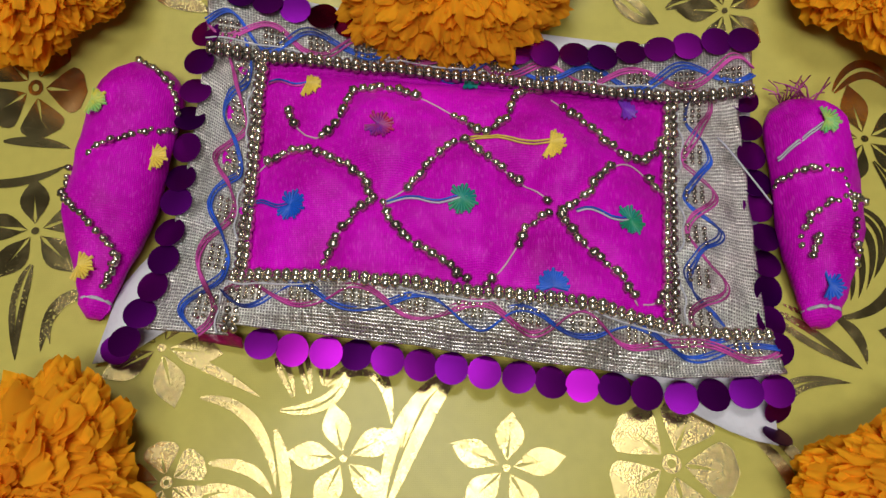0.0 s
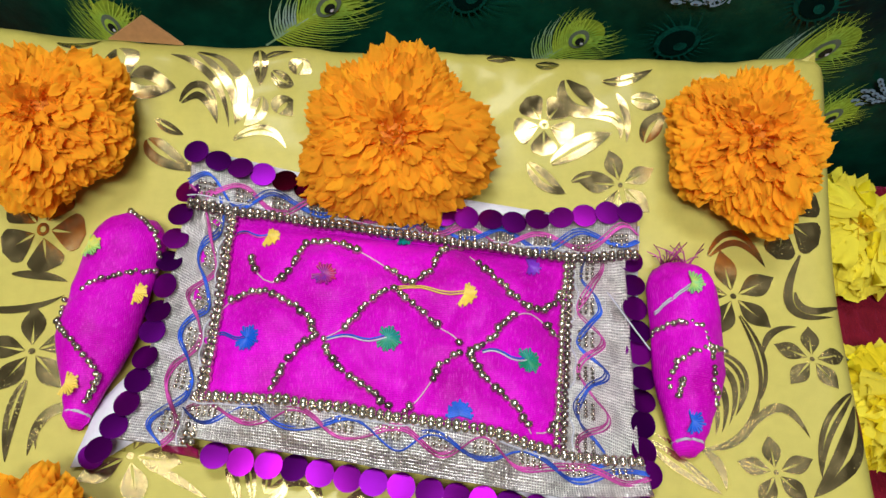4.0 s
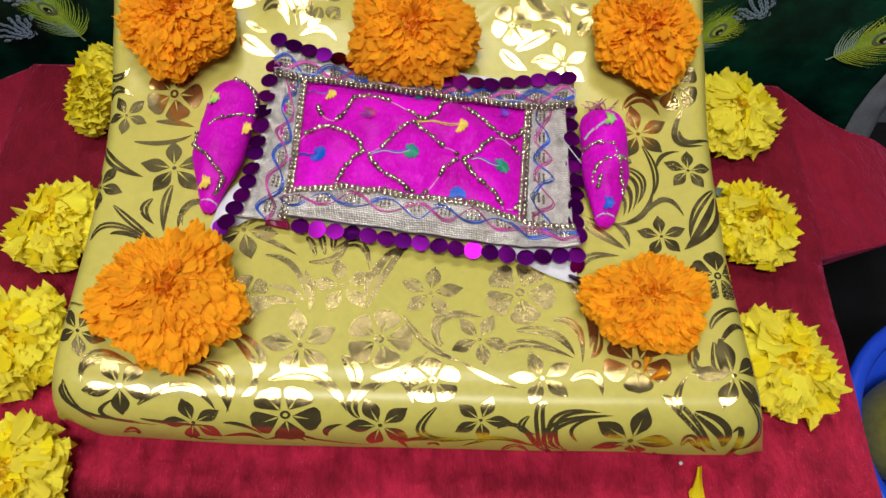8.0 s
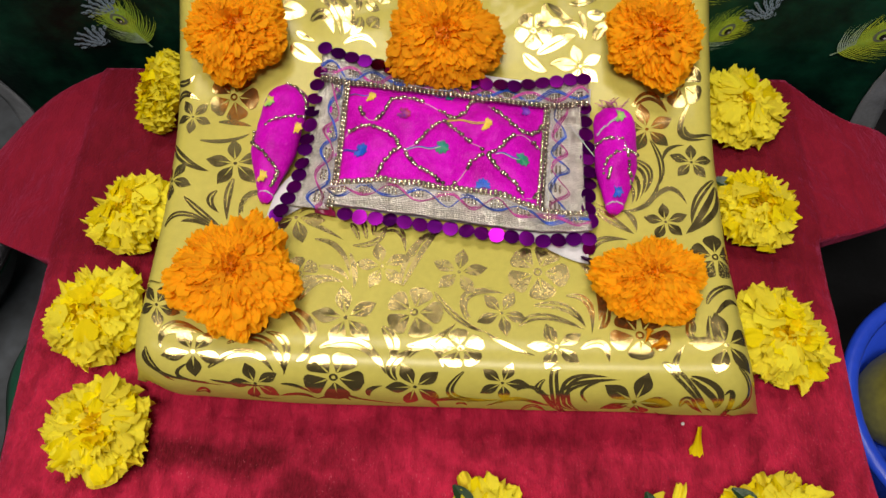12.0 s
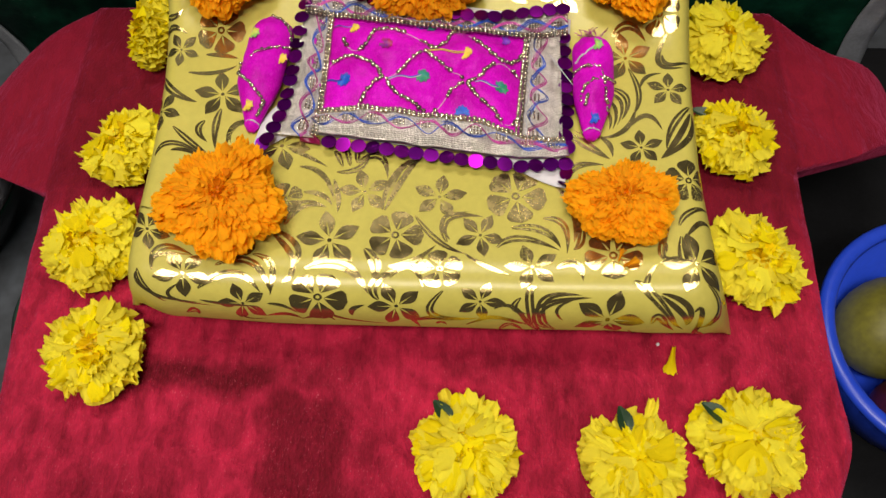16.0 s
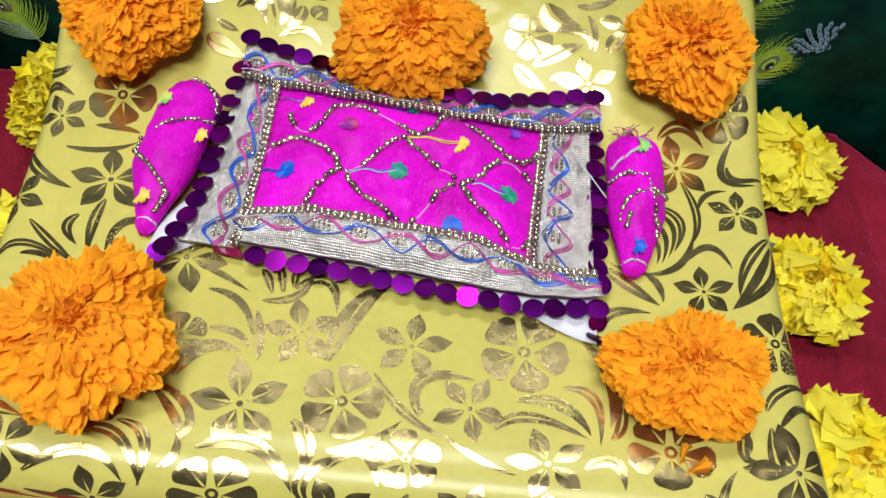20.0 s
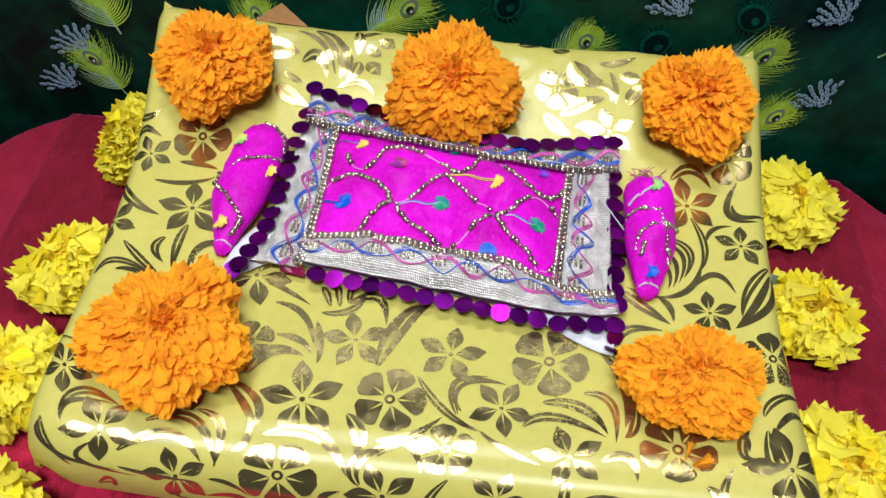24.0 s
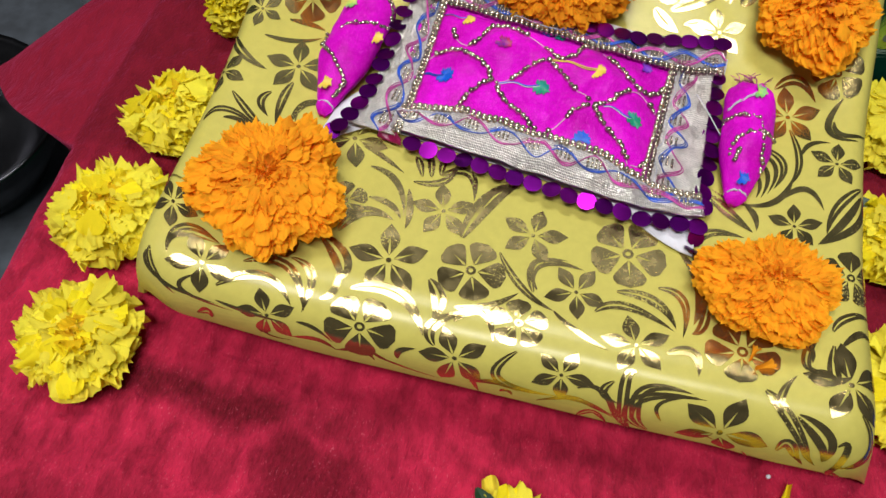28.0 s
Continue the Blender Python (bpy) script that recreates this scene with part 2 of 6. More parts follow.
def thread_glints(m):
    """Sheen of the weft threads, painted into the satin's colour as short pale dashes."""
    n, l = m.node_tree.nodes, m.node_tree.links
    b = n["Principled BSDF"]
    mp, dash, cut = n.new("ShaderNodeMapping"), n.new("ShaderNodeTexNoise"), n.new("ShaderNodeMapRange")
    mp.inputs["Scale"].default_value = (1, 0.2, 1)
    l.new(n.new("ShaderNodeTexCoord").outputs["Object"], mp.inputs[0])
    dash.inputs["Scale"].default_value, dash.inputs["Detail"].default_value = 2200, 1
    l.new(mp.outputs[0], dash.inputs["Vector"])
    cut.inputs["From Min"].default_value, cut.inputs["From Max"].default_value = 0.56, 0.72
    cut.inputs["To Max"].default_value = 0.26
    l.new(dash.outputs["Fac"], cut.inputs["Value"])
    mix = n.new("ShaderNodeMix")
    mix.data_type = "RGBA"
    mix.inputs["B"].default_value = (0.92, 0.10, 0.80, 1)
    l.new(b.inputs["Base Color"].links[0].from_socket, mix.inputs["A"])
    l.new(cut.outputs[0], mix.inputs["Factor"])
    l.new(mix.outputs["Result"], b.inputs["Base Color"])


thread_glints(M_PINK)


def worn_foil(m, bare):
    """Foil rubbed off the weave in fine specks, duller in patches, with the cloth's grain showing through."""
    n, l = m.node_tree.nodes, m.node_tree.links
    b = n["Principled BSDF"]
    place = n.new("ShaderNodeTexCoord").outputs["Object"]

    def grain(scale, detail, lo, hi, to_lo, to_hi):
        t, r = n.new("ShaderNodeTexNoise"), n.new("ShaderNodeMapRange")
        t.inputs["Scale"].default_value, t.inputs["Detail"].default_value = scale, detail
        l.new(place, t.inputs["Vector"])
        for key, v in (("From Min", lo), ("From Max", hi), ("To Min", to_lo), ("To Max", to_hi)):
            r.inputs[key].default_value = v
        l.new(t.outputs["Fac"], r.inputs["Value"])
        return t.outputs["Fac"], r.outputs[0]

    # the sheet below the quilt is crumpled flat, and its foil rubbed dull
    axes = n.new("ShaderNodeSeparateXYZ")
    l.new(place, axes.inputs[0])

    def calc(op, x, y):
        k = n.new("ShaderNodeMath")
        k.operation = op
        for q, v in enumerate((x, y)):
            if isinstance(v, float):
                k.inputs[q].default_value = v
            else:
                l.new(v, k.inputs[q])
        return k.outputs[0]

    far = [calc("POWER", calc("ABSOLUTE", calc("DIVIDE", calc("SUBTRACT", axes.outputs[a], c), h), 0.0), 4.0) for a, c, h in (("X", 0.008, 0.076), ("Y", 0.058, 0.037))]
    dull = n.new("ShaderNodeMapRange")
    dull.inputs["From Min"].default_value, dull.inputs["From Max"].default_value = 0.5, 3.4
    dull.inputs["To Min"].default_value, dull.inputs["To Max"].default_value = 1, 0
    l.new(calc("ADD", far[0], far[1]), dull.inputs["Value"])
    patch = calc("ADD", grain(45, 3, 0.45, 0.68, -0.12, 0.06)[1], calc("MULTIPLY", dull.outputs[0], 0.07))
    fleck = grain(1500, 3, 0.0, 1.0, 0.0, 1.0)[1]
    add = n.new("ShaderNodeMath")
    l.new(patch, add.inputs[0])
    l.new(fleck, add.inputs[1])
    wear = n.new("ShaderNodeMapRange")
    wear.inputs["From Min"].default_value, wear.inputs["From Max"].default_value = 0.62, 0.70
    l.new(add.outputs[0], wear.inputs["Value"])
    mix = n.new("ShaderNodeMix")
    mix.data_type = "RGBA"
    mix.inputs["B"].default_value = (*bare, 1)
    l.new(wear.outputs[0], mix.inputs["Factor"])
    l.new(n["Hue/Saturation/Value"].outputs[0], mix.inputs["A"])
    l.new(mix.outputs["Result"], b.inputs["Base Color"])
    left = n.new("ShaderNodeMath")
    left.operation = "SUBTRACT"
    left.inputs[0].default_value = 0.94
    l.new(wear.outputs[0], left.inputs[1])
    left.use_clamp = True
    l.new(left.outputs[0], b.inputs["Metallic"])
    l.new(calc("ADD", grain(240, 4, 0.35, 0.65, 0.10, 0.19)[1], calc("MULTIPLY", dull.outputs[0], 0.11)), b.inputs["Roughness"])
    bp = n.new("ShaderNodeBump")
    bp.inputs["Distance"].default_value = 0.0002
    l.new(calc("ADD", 0.16, calc("MULTIPLY", dull.outputs[0], 0.10)), bp.inputs["Strength"])
    l.new(grain(2400, 2, 0, 1, 0, 1)[1], bp.inputs["Height"])
    l.new(bp.outputs[0], b.inputs["Normal"])


worn_foil(M_FOIL, (0.55, 0.49, 0.12))
M_RED.node_tree.nodes["Principled BSDF"].inputs["Sheen Tint"].default_value = (1.0, 0.12, 0.32, 1)


def velvet(m):
    """Pile brushed this way and that: broad pressed bands, smaller tufts and streaks, fine fibres, with glints and a
    back shade painted in.
    """
    n, l = m.node_tree.nodes, m.node_tree.links
    b = n["Principled BSDF"]
    tc = n.new("ShaderNodeTexCoord")

    def field(scale, stretch, detail, lo, hi, distort=0.0, turn=0.0):
        mp = n.new("ShaderNodeMapping")
        mp.inputs["Scale"].default_value = stretch
        mp.inputs["Rotation"].default_value = (0, 0, turn)
        l.new(tc.outputs["Object"], mp.inputs[0])
        t = n.new("ShaderNodeTexNoise")
        t.inputs["Scale"].default_value, t.inputs["Detail"].default_value, t.inputs["Distortion"].default_value = scale, detail, distort
        l.new(mp.outputs[0], t.inputs["Vector"])
        r = n.new("ShaderNodeMapRange")
        r.inputs["From Min"].default_value, r.inputs["From Max"].default_value = lo, hi
        l.new(t.outputs["Fac"], r.inputs["Value"])
        return t.outputs["Fac"], r.outputs[0]

    def math_node(op, x, y):
        k = n.new("ShaderNodeMath")
        k.operation = op
        for q, v in enumerate((x, y)):
            if isinstance(v, float):
                k.inputs[q].default_value = v
            else:
                l.new(v, k.inputs[q])
        return k.outputs[0]

    # strokes of pile pressed the other way: centre, half size, softness
    warp = n.new("ShaderNodeTexNoise")
    warp.inputs["Scale"].default_value, warp.inputs["Detail"].default_value = 38, 5
    l.new(tc.outputs["Object"], warp.inputs["Vector"])
    shift = n.new("ShaderNodeVectorMath")
    shift.operation = "MULTIPLY_ADD"
    shift.inputs[1].default_value, shift.inputs[2].default_value = (0.03, 0.022, 0.0), (-0.015, -0.011, 0.0)
    l.new(warp.outputs["Color"], shift.inputs[0])
    bent = n.new("ShaderNodeVectorMath")
    l.new(tc.outputs["Object"], bent.inputs[0])
    l.new(shift.outputs[0], bent.inputs[1])
    axes = n.new("ShaderNodeSeparateXYZ")
    l.new(bent.outputs[0], axes.inputs[0])

    def stroke(cx, cy, hx, hy, soft):
        sides = []
        for axis, c, h in (("X", cx, hx), ("Y", cy, hy)):
            away = n.new("ShaderNodeMapRange")
            away.inputs["From Min"].default_value, away.inputs["From Max"].default_value = h - soft, h + soft
            away.inputs["To Min"].default_value, away.inputs["To Max"].default_value = 1, 0
            l.new(math_node("ABSOLUTE", math_node("SUBTRACT", axes.outputs[axis], c), 0.0), away.inputs["Value"])
            sides.append(away.outputs[0])
        return math_node("MULTIPLY", sides[0], sides[1])

    pressed = None
    for args, deep in (((-0.112, -0.046, 0.042, 0.0075, 0.005), 0.9), ((-0.052, -0.085, 0.022, 0.034, 0.006), 0.75), ((-0.048, -0.042, 0.02, 0.012, 0.008), 0.55),
                       ((-0.017, -0.09, 0.006, 0.03, 0.006), 0.4), ((0.05, -0.036, 0.03, 0.006, 0.006), 0.45), ((0.03, -0.13, 0.1, 0.018, 0.012), 0.6),
                       ((0.098, -0.05, 0.03, 0.005, 0.005), 0.3), ((0.197, -0.04, 0.012, 0.05, 0.012), 0.3), ((-0.15, -0.13, 0.03, 0.03, 0.012), 0.5)):
        one = math_node("MULTIPLY", stroke(*args), deep)
        pressed = one if pressed is None else math_node("MAXIMUM", pressed, one)
    streaks = field(26, (4.5, 0.35, 1), 4, 0.30, 0.56, 0.3, 0.1)[1]
    cloud = field(14, (1, 1.4, 1), 4, 0.36, 0.60, 0.8)[1]
    tufts = field(120, (1, 0.6, 1), 6, 0.36, 0.68, 0.4, 0.4)[1]
    fibre, fine = field(900, (1.0, 0.28, 1), 3, 0.3, 0.7, 0.4, 0.25)
    glint = field(1300, (1, 0.5, 1), 1, 0.64, 0.76)[1]
    f = math_node("ADD", math_node("MULTIPLY", cloud, 0.15), math_node("ADD", math_node("MULTIPLY", streaks, 0.24), 0.42))
    f = math_node("ADD", f, math_node("MULTIPLY", math_node("SUBTRACT", tufts, 0.5), 0.46))
    f = math_node("MULTIPLY", f, math_node("SUBTRACT", 1.0, math_node("MULTIPLY", pressed, 0.95)))
    f = math_node("ADD", f, math_node("MULTIPLY", math_node("SUBTRACT", fine, 0.5), 0.20))
    # towards the back, smoother pile and shade painted into the colour; sleeves set lighter
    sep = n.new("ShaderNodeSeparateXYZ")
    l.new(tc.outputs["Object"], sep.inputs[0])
    back_shade = n.new("ShaderNodeMapRange")
    back_shade.inputs["From Min"].default_value, back_shade.inputs["From Max"].default_value = 0.0, 0.078
    l.new(sep.outputs["Y"], back_shade.inputs["Value"])
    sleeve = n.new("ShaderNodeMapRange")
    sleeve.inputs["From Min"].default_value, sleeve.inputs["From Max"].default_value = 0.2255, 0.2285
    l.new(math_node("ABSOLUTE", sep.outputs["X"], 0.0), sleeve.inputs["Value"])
    rest = math_node("SUBTRACT", 1.0, back_shade.outputs[0])
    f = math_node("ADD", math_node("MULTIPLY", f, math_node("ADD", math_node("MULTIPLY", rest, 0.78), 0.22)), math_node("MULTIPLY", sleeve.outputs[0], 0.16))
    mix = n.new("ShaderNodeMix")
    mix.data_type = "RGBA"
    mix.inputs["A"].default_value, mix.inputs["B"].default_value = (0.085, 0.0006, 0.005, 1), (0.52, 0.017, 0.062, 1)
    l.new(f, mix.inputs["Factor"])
    mix2 = n.new("ShaderNodeMix")
    mix2.data_type = "RGBA"
    mix2.inputs["B"].default_value = (0.70, 0.12, 0.18, 1)
    l.new(math_node("MULTIPLY", math_node("MULTIPLY", glint, math_node("MULTIPLY", rest, tufts)), 0.45), mix2.inputs["Factor"])
    l.new(mix.outputs["Result"], mix2.inputs["A"])
    l.new(mix2.outputs["Result"], b.inputs["Base Color"])
    bp = n.new("ShaderNodeBump")
    bp.inputs["Strength"].default_value, bp.inputs["Distance"].default_value = 0.9, 0.0010
    crinkle = field(60, (1, 0.8, 1), 3, 0.3, 0.7, 1.2, 0.3)[1]
    l.new(math_node("ADD", math_node("ADD", fibre, math_node("MULTIPLY", crinkle, 1.6)), math_node("MULTIPLY", tufts, 1.4)), bp.inputs["Height"])
    l.new(bp.outputs[0], b.inputs["Normal"])


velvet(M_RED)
M_WRAP.node_tree.nodes["Principled BSDF"].inputs["Coat Roughness"].default_value = 0.22


# ---- mesh helpers ----
def link_mesh(name, mesh, mat, parent=None, label="", smooth=True):
    if mat and not mesh.materials:
        mesh.materials.append(mat)
    if smooth:
        mesh.polygons.foreach_set("use_smooth", [True] * len(mesh.polygons))
    ob = new(name, mesh)
    if parent:
        ob.parent = parent
    if label:
        ob["label"] = label
    return ob


def pyd(name, verts, faces):
    me = bpy.data.meshes.new(name)
    me.from_pydata([tuple(v) for v in verts], [], faces)
    me.update()
    return me


def part(name, bm, mat, parent, label="", smooth=True):
    me = bpy.data.meshes.new(name)
    bm.to_mesh(me)
    bm.free()
    return link_mesh(name, me, mat, parent, label, smooth)


def empty(name, at=(0, 0, 0)):
    ob = new(name)
    ob.location = at
    ob.empty_display_size = 0.01
    return ob


def sheet(name, fn, nu, nv, mat, parent=None, label="", thick=0.0):
    """A sheet from fn(u, v) with u, v in 0..1; thick gives it a back and edges."""
    P = [fn(i / nu, j / nv) for j in range(nv + 1) for i in range(nu + 1)]
    F = [(j * (nu + 1) + i, j * (nu + 1) + i + 1, (j + 1) * (nu + 1) + i + 1, (j + 1) * (nu + 1) + i) for j in range(nv) for i in range(nu)]
    me = pyd(name, P, F)
    ob = link_mesh(name, me, mat, parent, label)
    if thick:
        mod = ob.modifiers.new("thickness", "SOLIDIFY")
        mod.thickness, mod.offset = thick, -1
    return ob


def box(bm, x0, x1, y0, y1, z0, z1, bevel=0.0):
    r = bmesh.ops.create_cube(bm, size=1, matrix=Matrix.LocRotScale(((x0 + x1) / 2, (y0 + y1) / 2, (z0 + z1) / 2), None, (x1 - x0, y1 - y0, z1 - z0)))
    if bevel:
        es = list({e for v in r["verts"] for e in v.link_edges})
        bmesh.ops.bevel(bm, geom=es, offset=bevel, segments=2, affect="EDGES", profile=0.5)


def under(ob, parent):
    """Parent a mesh that was built in world places to a thing that stands elsewhere."""
    ob.parent = parent
    ob.matrix_parent_inverse = parent.matrix_basis.inverted()
    return ob


def sub_of(ob, owner):
    """Hang a piece that was built in world places on a part."""
    ob.parent = owner
    ob.matrix_parent_inverse = Matrix()
    return ob


def smooth_step(a, b, x):
    t = min(1, max(0, (x - a) / (b - a)))
    return t * t * (3 - 2 * t)


def n3(x, y, z, s):
    return noise.noise(Vector((x * s, y * s, z * s)))


# ---- the room ----
TABLE = 0.14
bm = bmesh.new()
box(bm, -1.6, 1.6, -2.0, 1.4, -0.05, 0.0)
floor = tagged(part("floor", bm, M_FLOOR, None, smooth=False), "dark grey stained concrete floor", "floor", kind="structure")
for nm, b in (("wall_north", (-1.6, 1.6, 1.4, 1.5, 0, 2.5)), ("wall_south", (-1.6, 1.6, -2.1, -2.0, 0, 2.5)),
              ("wall_east", (1.6, 1.7, -2.0, 1.4, 0, 2.5)), ("wall_west", (-1.7, -1.6, -2.0, 1.4, 0, 2.5))):
    bm = bmesh.new()
    box(bm, *b)
    tagged(part(nm, bm, M_WALL, None, smooth=False), "plain grey plastered wall", "wall", kind="structure")
bm = bmesh.new()
box(bm, -1.7, 1.7, -2.1, 1.5, 2.5, 2.6)
tagged(part("ceiling", bm, M_WALL, None, smooth=False), "plain grey ceiling", "ceiling", kind="structure")


# ---- the stool under the cloth ----
def build_stool():
    st = tagged(empty("low_stool", (0, 0, 0)), "low wooden stool hidden under the red cloth", "stool")
    bm = bmesh.new()
    box(bm, -0.208, 0.214, -0.18, 0.205, 0.112, 0.136, 0.003)
    part("top", bm, M_WOOD, st, smooth=False)
    for x in (-0.18, 0.186):
        for y in (-0.15, 0.175):
            bm = bmesh.new()
            box(bm, x - 0.018, x + 0.018, y - 0.018, y + 0.018, 0, 0.113, 0.003)
            part("leg", bm, M_WOOD, st, smooth=False)


build_stool()


# ---- red velvet cloth: a panel over the stool with a drooping sleeve on either side at the back ----
def cloth_z(x, y):
    """Height of the red cloth at a place on the stool."""
    return TABLE + 0.0014 * n3(x, y, 0, 22) + 0.0008 * n3(x, y, 4, 60) - 0.0016 * max(0, 1 - 7 * abs(n3(x, y, 6, 13))) * max(0, 1 - abs(y + 0.1) / 0.09)


def sleeve_place(sgn, y, e):
    """A place on a sleeve: y where it leaves the panel's seam, e from the seam to the cuff."""
    if sgn < 0:
        f = (y - 0.066) / 0.146
        seam, cuff = Vector((-0.2245, y, 0.139)), Vector((-0.311 - 0.004 * math.sin(math.pi * f), 0.119 + 0.014 * f, 0.110))
        p = seam.lerp(cuff, e)
        bulge = math.sin(math.pi * e)
        p += Vector((-0.004, 0.008, 0)) * bulge * max(0, 2 * f - 1) + Vector((-0.003, -0.008, 0)) * bulge * max(0, 1 - 2 * f)
        p.z += 0.004 * bulge + 0.0025 * math.sin(e * 5 + f * 7) * bulge
        return tuple(p)
    f = (y - 0.093) / 0.119
    seam, fold, cuff = Vector((0.2245, y, 0.139)), Vector((0.261, 0.1015 + 0.079 * f, 0.137)), Vector((0.325, 0.146 + 0.038 * f, 0.08))
    if e < 0.45:
        p = seam.lerp(fold, e / 0.45)
        p.z += 0.002 * math.sin(f * 9 + e * 6) * math.sin(math.pi * e / 0.45)
    else:
        q = (e - 0.45) / 0.55
        p = fold.lerp(cuff, q)
        p.z += 0.012 * math.sin(math.pi * q) + 0.002 * math.sin(f * 11) * q
    return tuple(p)


def cloth_point(u, v):
    y = -0.19 + 0.402 * v
    left = -0.2175 - 0.007 * smooth_step(-0.1, 0.06, y)
    right = 0.2235 + 0.003 * math.exp(-((y + 0.066) / 0.02) ** 2) - 0.014 * smooth_step(-0.072, -0.125, y)
    if u < 0.2:
        e = 1 - u / 0.2
        if y >= 0.066:
            return sleeve_place(-1, y, e)
        return (left - 0.0015 * e, y, cloth_z(left, y) - 0.012 * e)
    if u > 0.8:
        e = (u - 0.8) / 0.2
        if y >= 0.093:
            return sleeve_place(1, y, e)
        return (right + 0.0015 * e, y, cloth_z(right, y) - 0.012 * e)
    s = left + (u - 0.2) / 0.6 * (right - left)
    return (s, y, cloth_z(s, y))


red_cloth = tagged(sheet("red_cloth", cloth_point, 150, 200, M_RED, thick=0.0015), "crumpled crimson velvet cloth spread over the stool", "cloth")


# ---- green backdrop cloth with printed feathers ----
def drape(x, z):
    """Depth of the hanging green cloth."""
    return 0.222 + 0.006 * math.sin(x * 31 + 1.0) + 0.004 * n3(x, 0, z, 9) + 0.06 * max(0, z - 0.25) * 0.3


def side_edge(sgn, z):
    """Where the hanging cloth ends at either side."""
    return 0.289 + 0.003 * math.sin(z * 40) if sgn > 0 else -0.297 - 0.022 * smooth_step(0.08, 0.15, z) - 0.003 * math.sin(z * 30)


def backdrop_point(u, v):
    z = 0.062 + 0.398 * v
    x = side_edge(-1, z) + u * (side_edge(1, z) - side_edge(-1, z))
    return (x, drape(x, z), z)


backdrop = tagged(sheet("backdrop_cloth", backdrop_point, 120, 80, M_GREEN, thick=0.001), "dark green satin cloth printed with peacock feathers", "cloth")


def border_strip(sgn):
    def place(u, v):
        z = 0.06 + 0.4 * v
        x = side_edge(sgn, z) + sgn * (0.0195 * u - 0.001)
        return (x, drape(x, z) - 0.0016 + 0.004 * u + 0.0015 * n3(x, z, 3, 60), z)
    return place


for sgn in (-1, 1):
    under(sheet("border", border_strip(sgn), 4, 60, M_HEM, thick=0.001), backdrop)["label"] = "pale grey woven border"


# ---- the wrapped mattress ----
def top_z(x, y):
    t = min(1, max(0, (y - 0.105) / 0.045))
    ramp = 0.32 * (0.045 * (t ** 3 - t ** 4 / 2) + max(0, y - 0.15))
    return 0.197 + 0.004 * smooth_step(0.05, 0.12, y) + min(ramp, 0.0245) + 0.004 * min(1.3, abs(x - 0.005) / 0.13) ** 3


V_FRONT, V_TOP0, V_TOP1, V_BACK = -0.069, 0.0, 0.196, 0.271
SIDE = 0.066


def front_roll(d):
    """The plump front edge, d metres along it from the top: how far it stands out, and its height as a share of the whole."""
    if d < 0.058:
        a = float(np.interp(d, ROLL_AT, ROLL_TURN)) * math.pi / 2
        return -0.0275 * math.sin(a) ** 0.88, (0.0295 + 0.027 * max(0, math.cos(a)) ** 0.72) / 0.0565
    f = min(1.0, (d - 0.058) / 0.011)
    return -0.0275 + 0.016 * f ** 0.8, 0.5221 * (1 - f)


ROLL_AT, ROLL_TURN = (0, 0.004, 0.008, 0.012, 0.016, 0.02, 0.024, 0.028, 0.032, 0.036, 0.04, 0.044, 0.048, 0.052, 0.058), (0, 0.056, 0.124, 0.199, 0.279, 0.363, 0.451, 0.541, 0.634, 0.731, 0.846, 0.897, 0.938, 0.967, 1.0)


def mattress(U, V):
    """A place on the wrapped mattress: U metres across, V metres from front to back along its skin."""
    if V < V_TOP0:
        y, B = front_roll(V_TOP0 - V)
    elif V > V_TOP1:
        d = V - V_TOP1
        if d < 0.03:
            a = d / 0.03 * math.pi / 2
            y, B = V_TOP1 + 0.013 * math.sin(a), 1 - 0.25 * (1 - math.cos(a))
        else:
            f = min(1.0, (d - 0.03) / 0.045)
            y, B = V_TOP1 + 0.013, 0.75 * (1 - f)
    else:
        y, B = V, 1.0
    yc = min(max(y, 0), 0.21)
    xl = -0.132 - 0.012 * smooth_step(0.08, 0.24, yc)
    xr = 0.141 + 0.004 * smooth_step(0.08, 0.24, yc)
    A, x = 1.0, U
    for sgn, e in ((-1, xl), (1, xr)):
        d = sgn * (U - e)
        if d > 0:
            if d < 0.019:
                a = d / 0.019 * math.pi / 2
                x, A = e + sgn * 0.010 * math.sin(a), 1 - 0.28 * (1 - math.cos(a))
            else:
                f = min(1.0, (d - 0.019) / (SIDE - 0.019))
                x, A = e + sgn * (0.010 + (0.012 + 0.003 * smooth_step(0.1, 0, yc)) * f), 0.72 * (1 - f)
    if U > 0.141:
        x += 0.006 * smooth_step(0.06, -0.02, y) * smooth_step(0.141, 0.165, U)
    if y < 0.02:
        y += 0.022 * max(0, (-x - 0.116) / 0.045) ** 2 + 0.015 * max(0, (x - 0.154) / 0.025) ** 2
        y += (1 - B) * (0.004 * smooth_step(0.06, 0.115, -x) + 0.004 * smooth_step(0.118, 0.138, -x) - 0.0025 * smooth_step(0.095, 0.125, x) + 0.013 * smooth_step(0.145, 0.165, x))
    base = cloth_z(x, y) + 0.0005
    z = base + (top_z(x, y) - base) * A * B
    k = 0.0012 * A * B * (0.35 + 0.65 * smooth_step(0.0, 0.06, V))
    z += smooth_step(0.15, 0.2, V) * A * B * (0.0022 * n3(U, V, 7, 38) + 0.0009 * n3(U, V, 8, 110))
    return Vector((x + 0.6 * k * n3(U, V, 1, 25), y + 0.6 * k * n3(U, V, 2, 25), z + k * n3(U, V, 3, 18)))


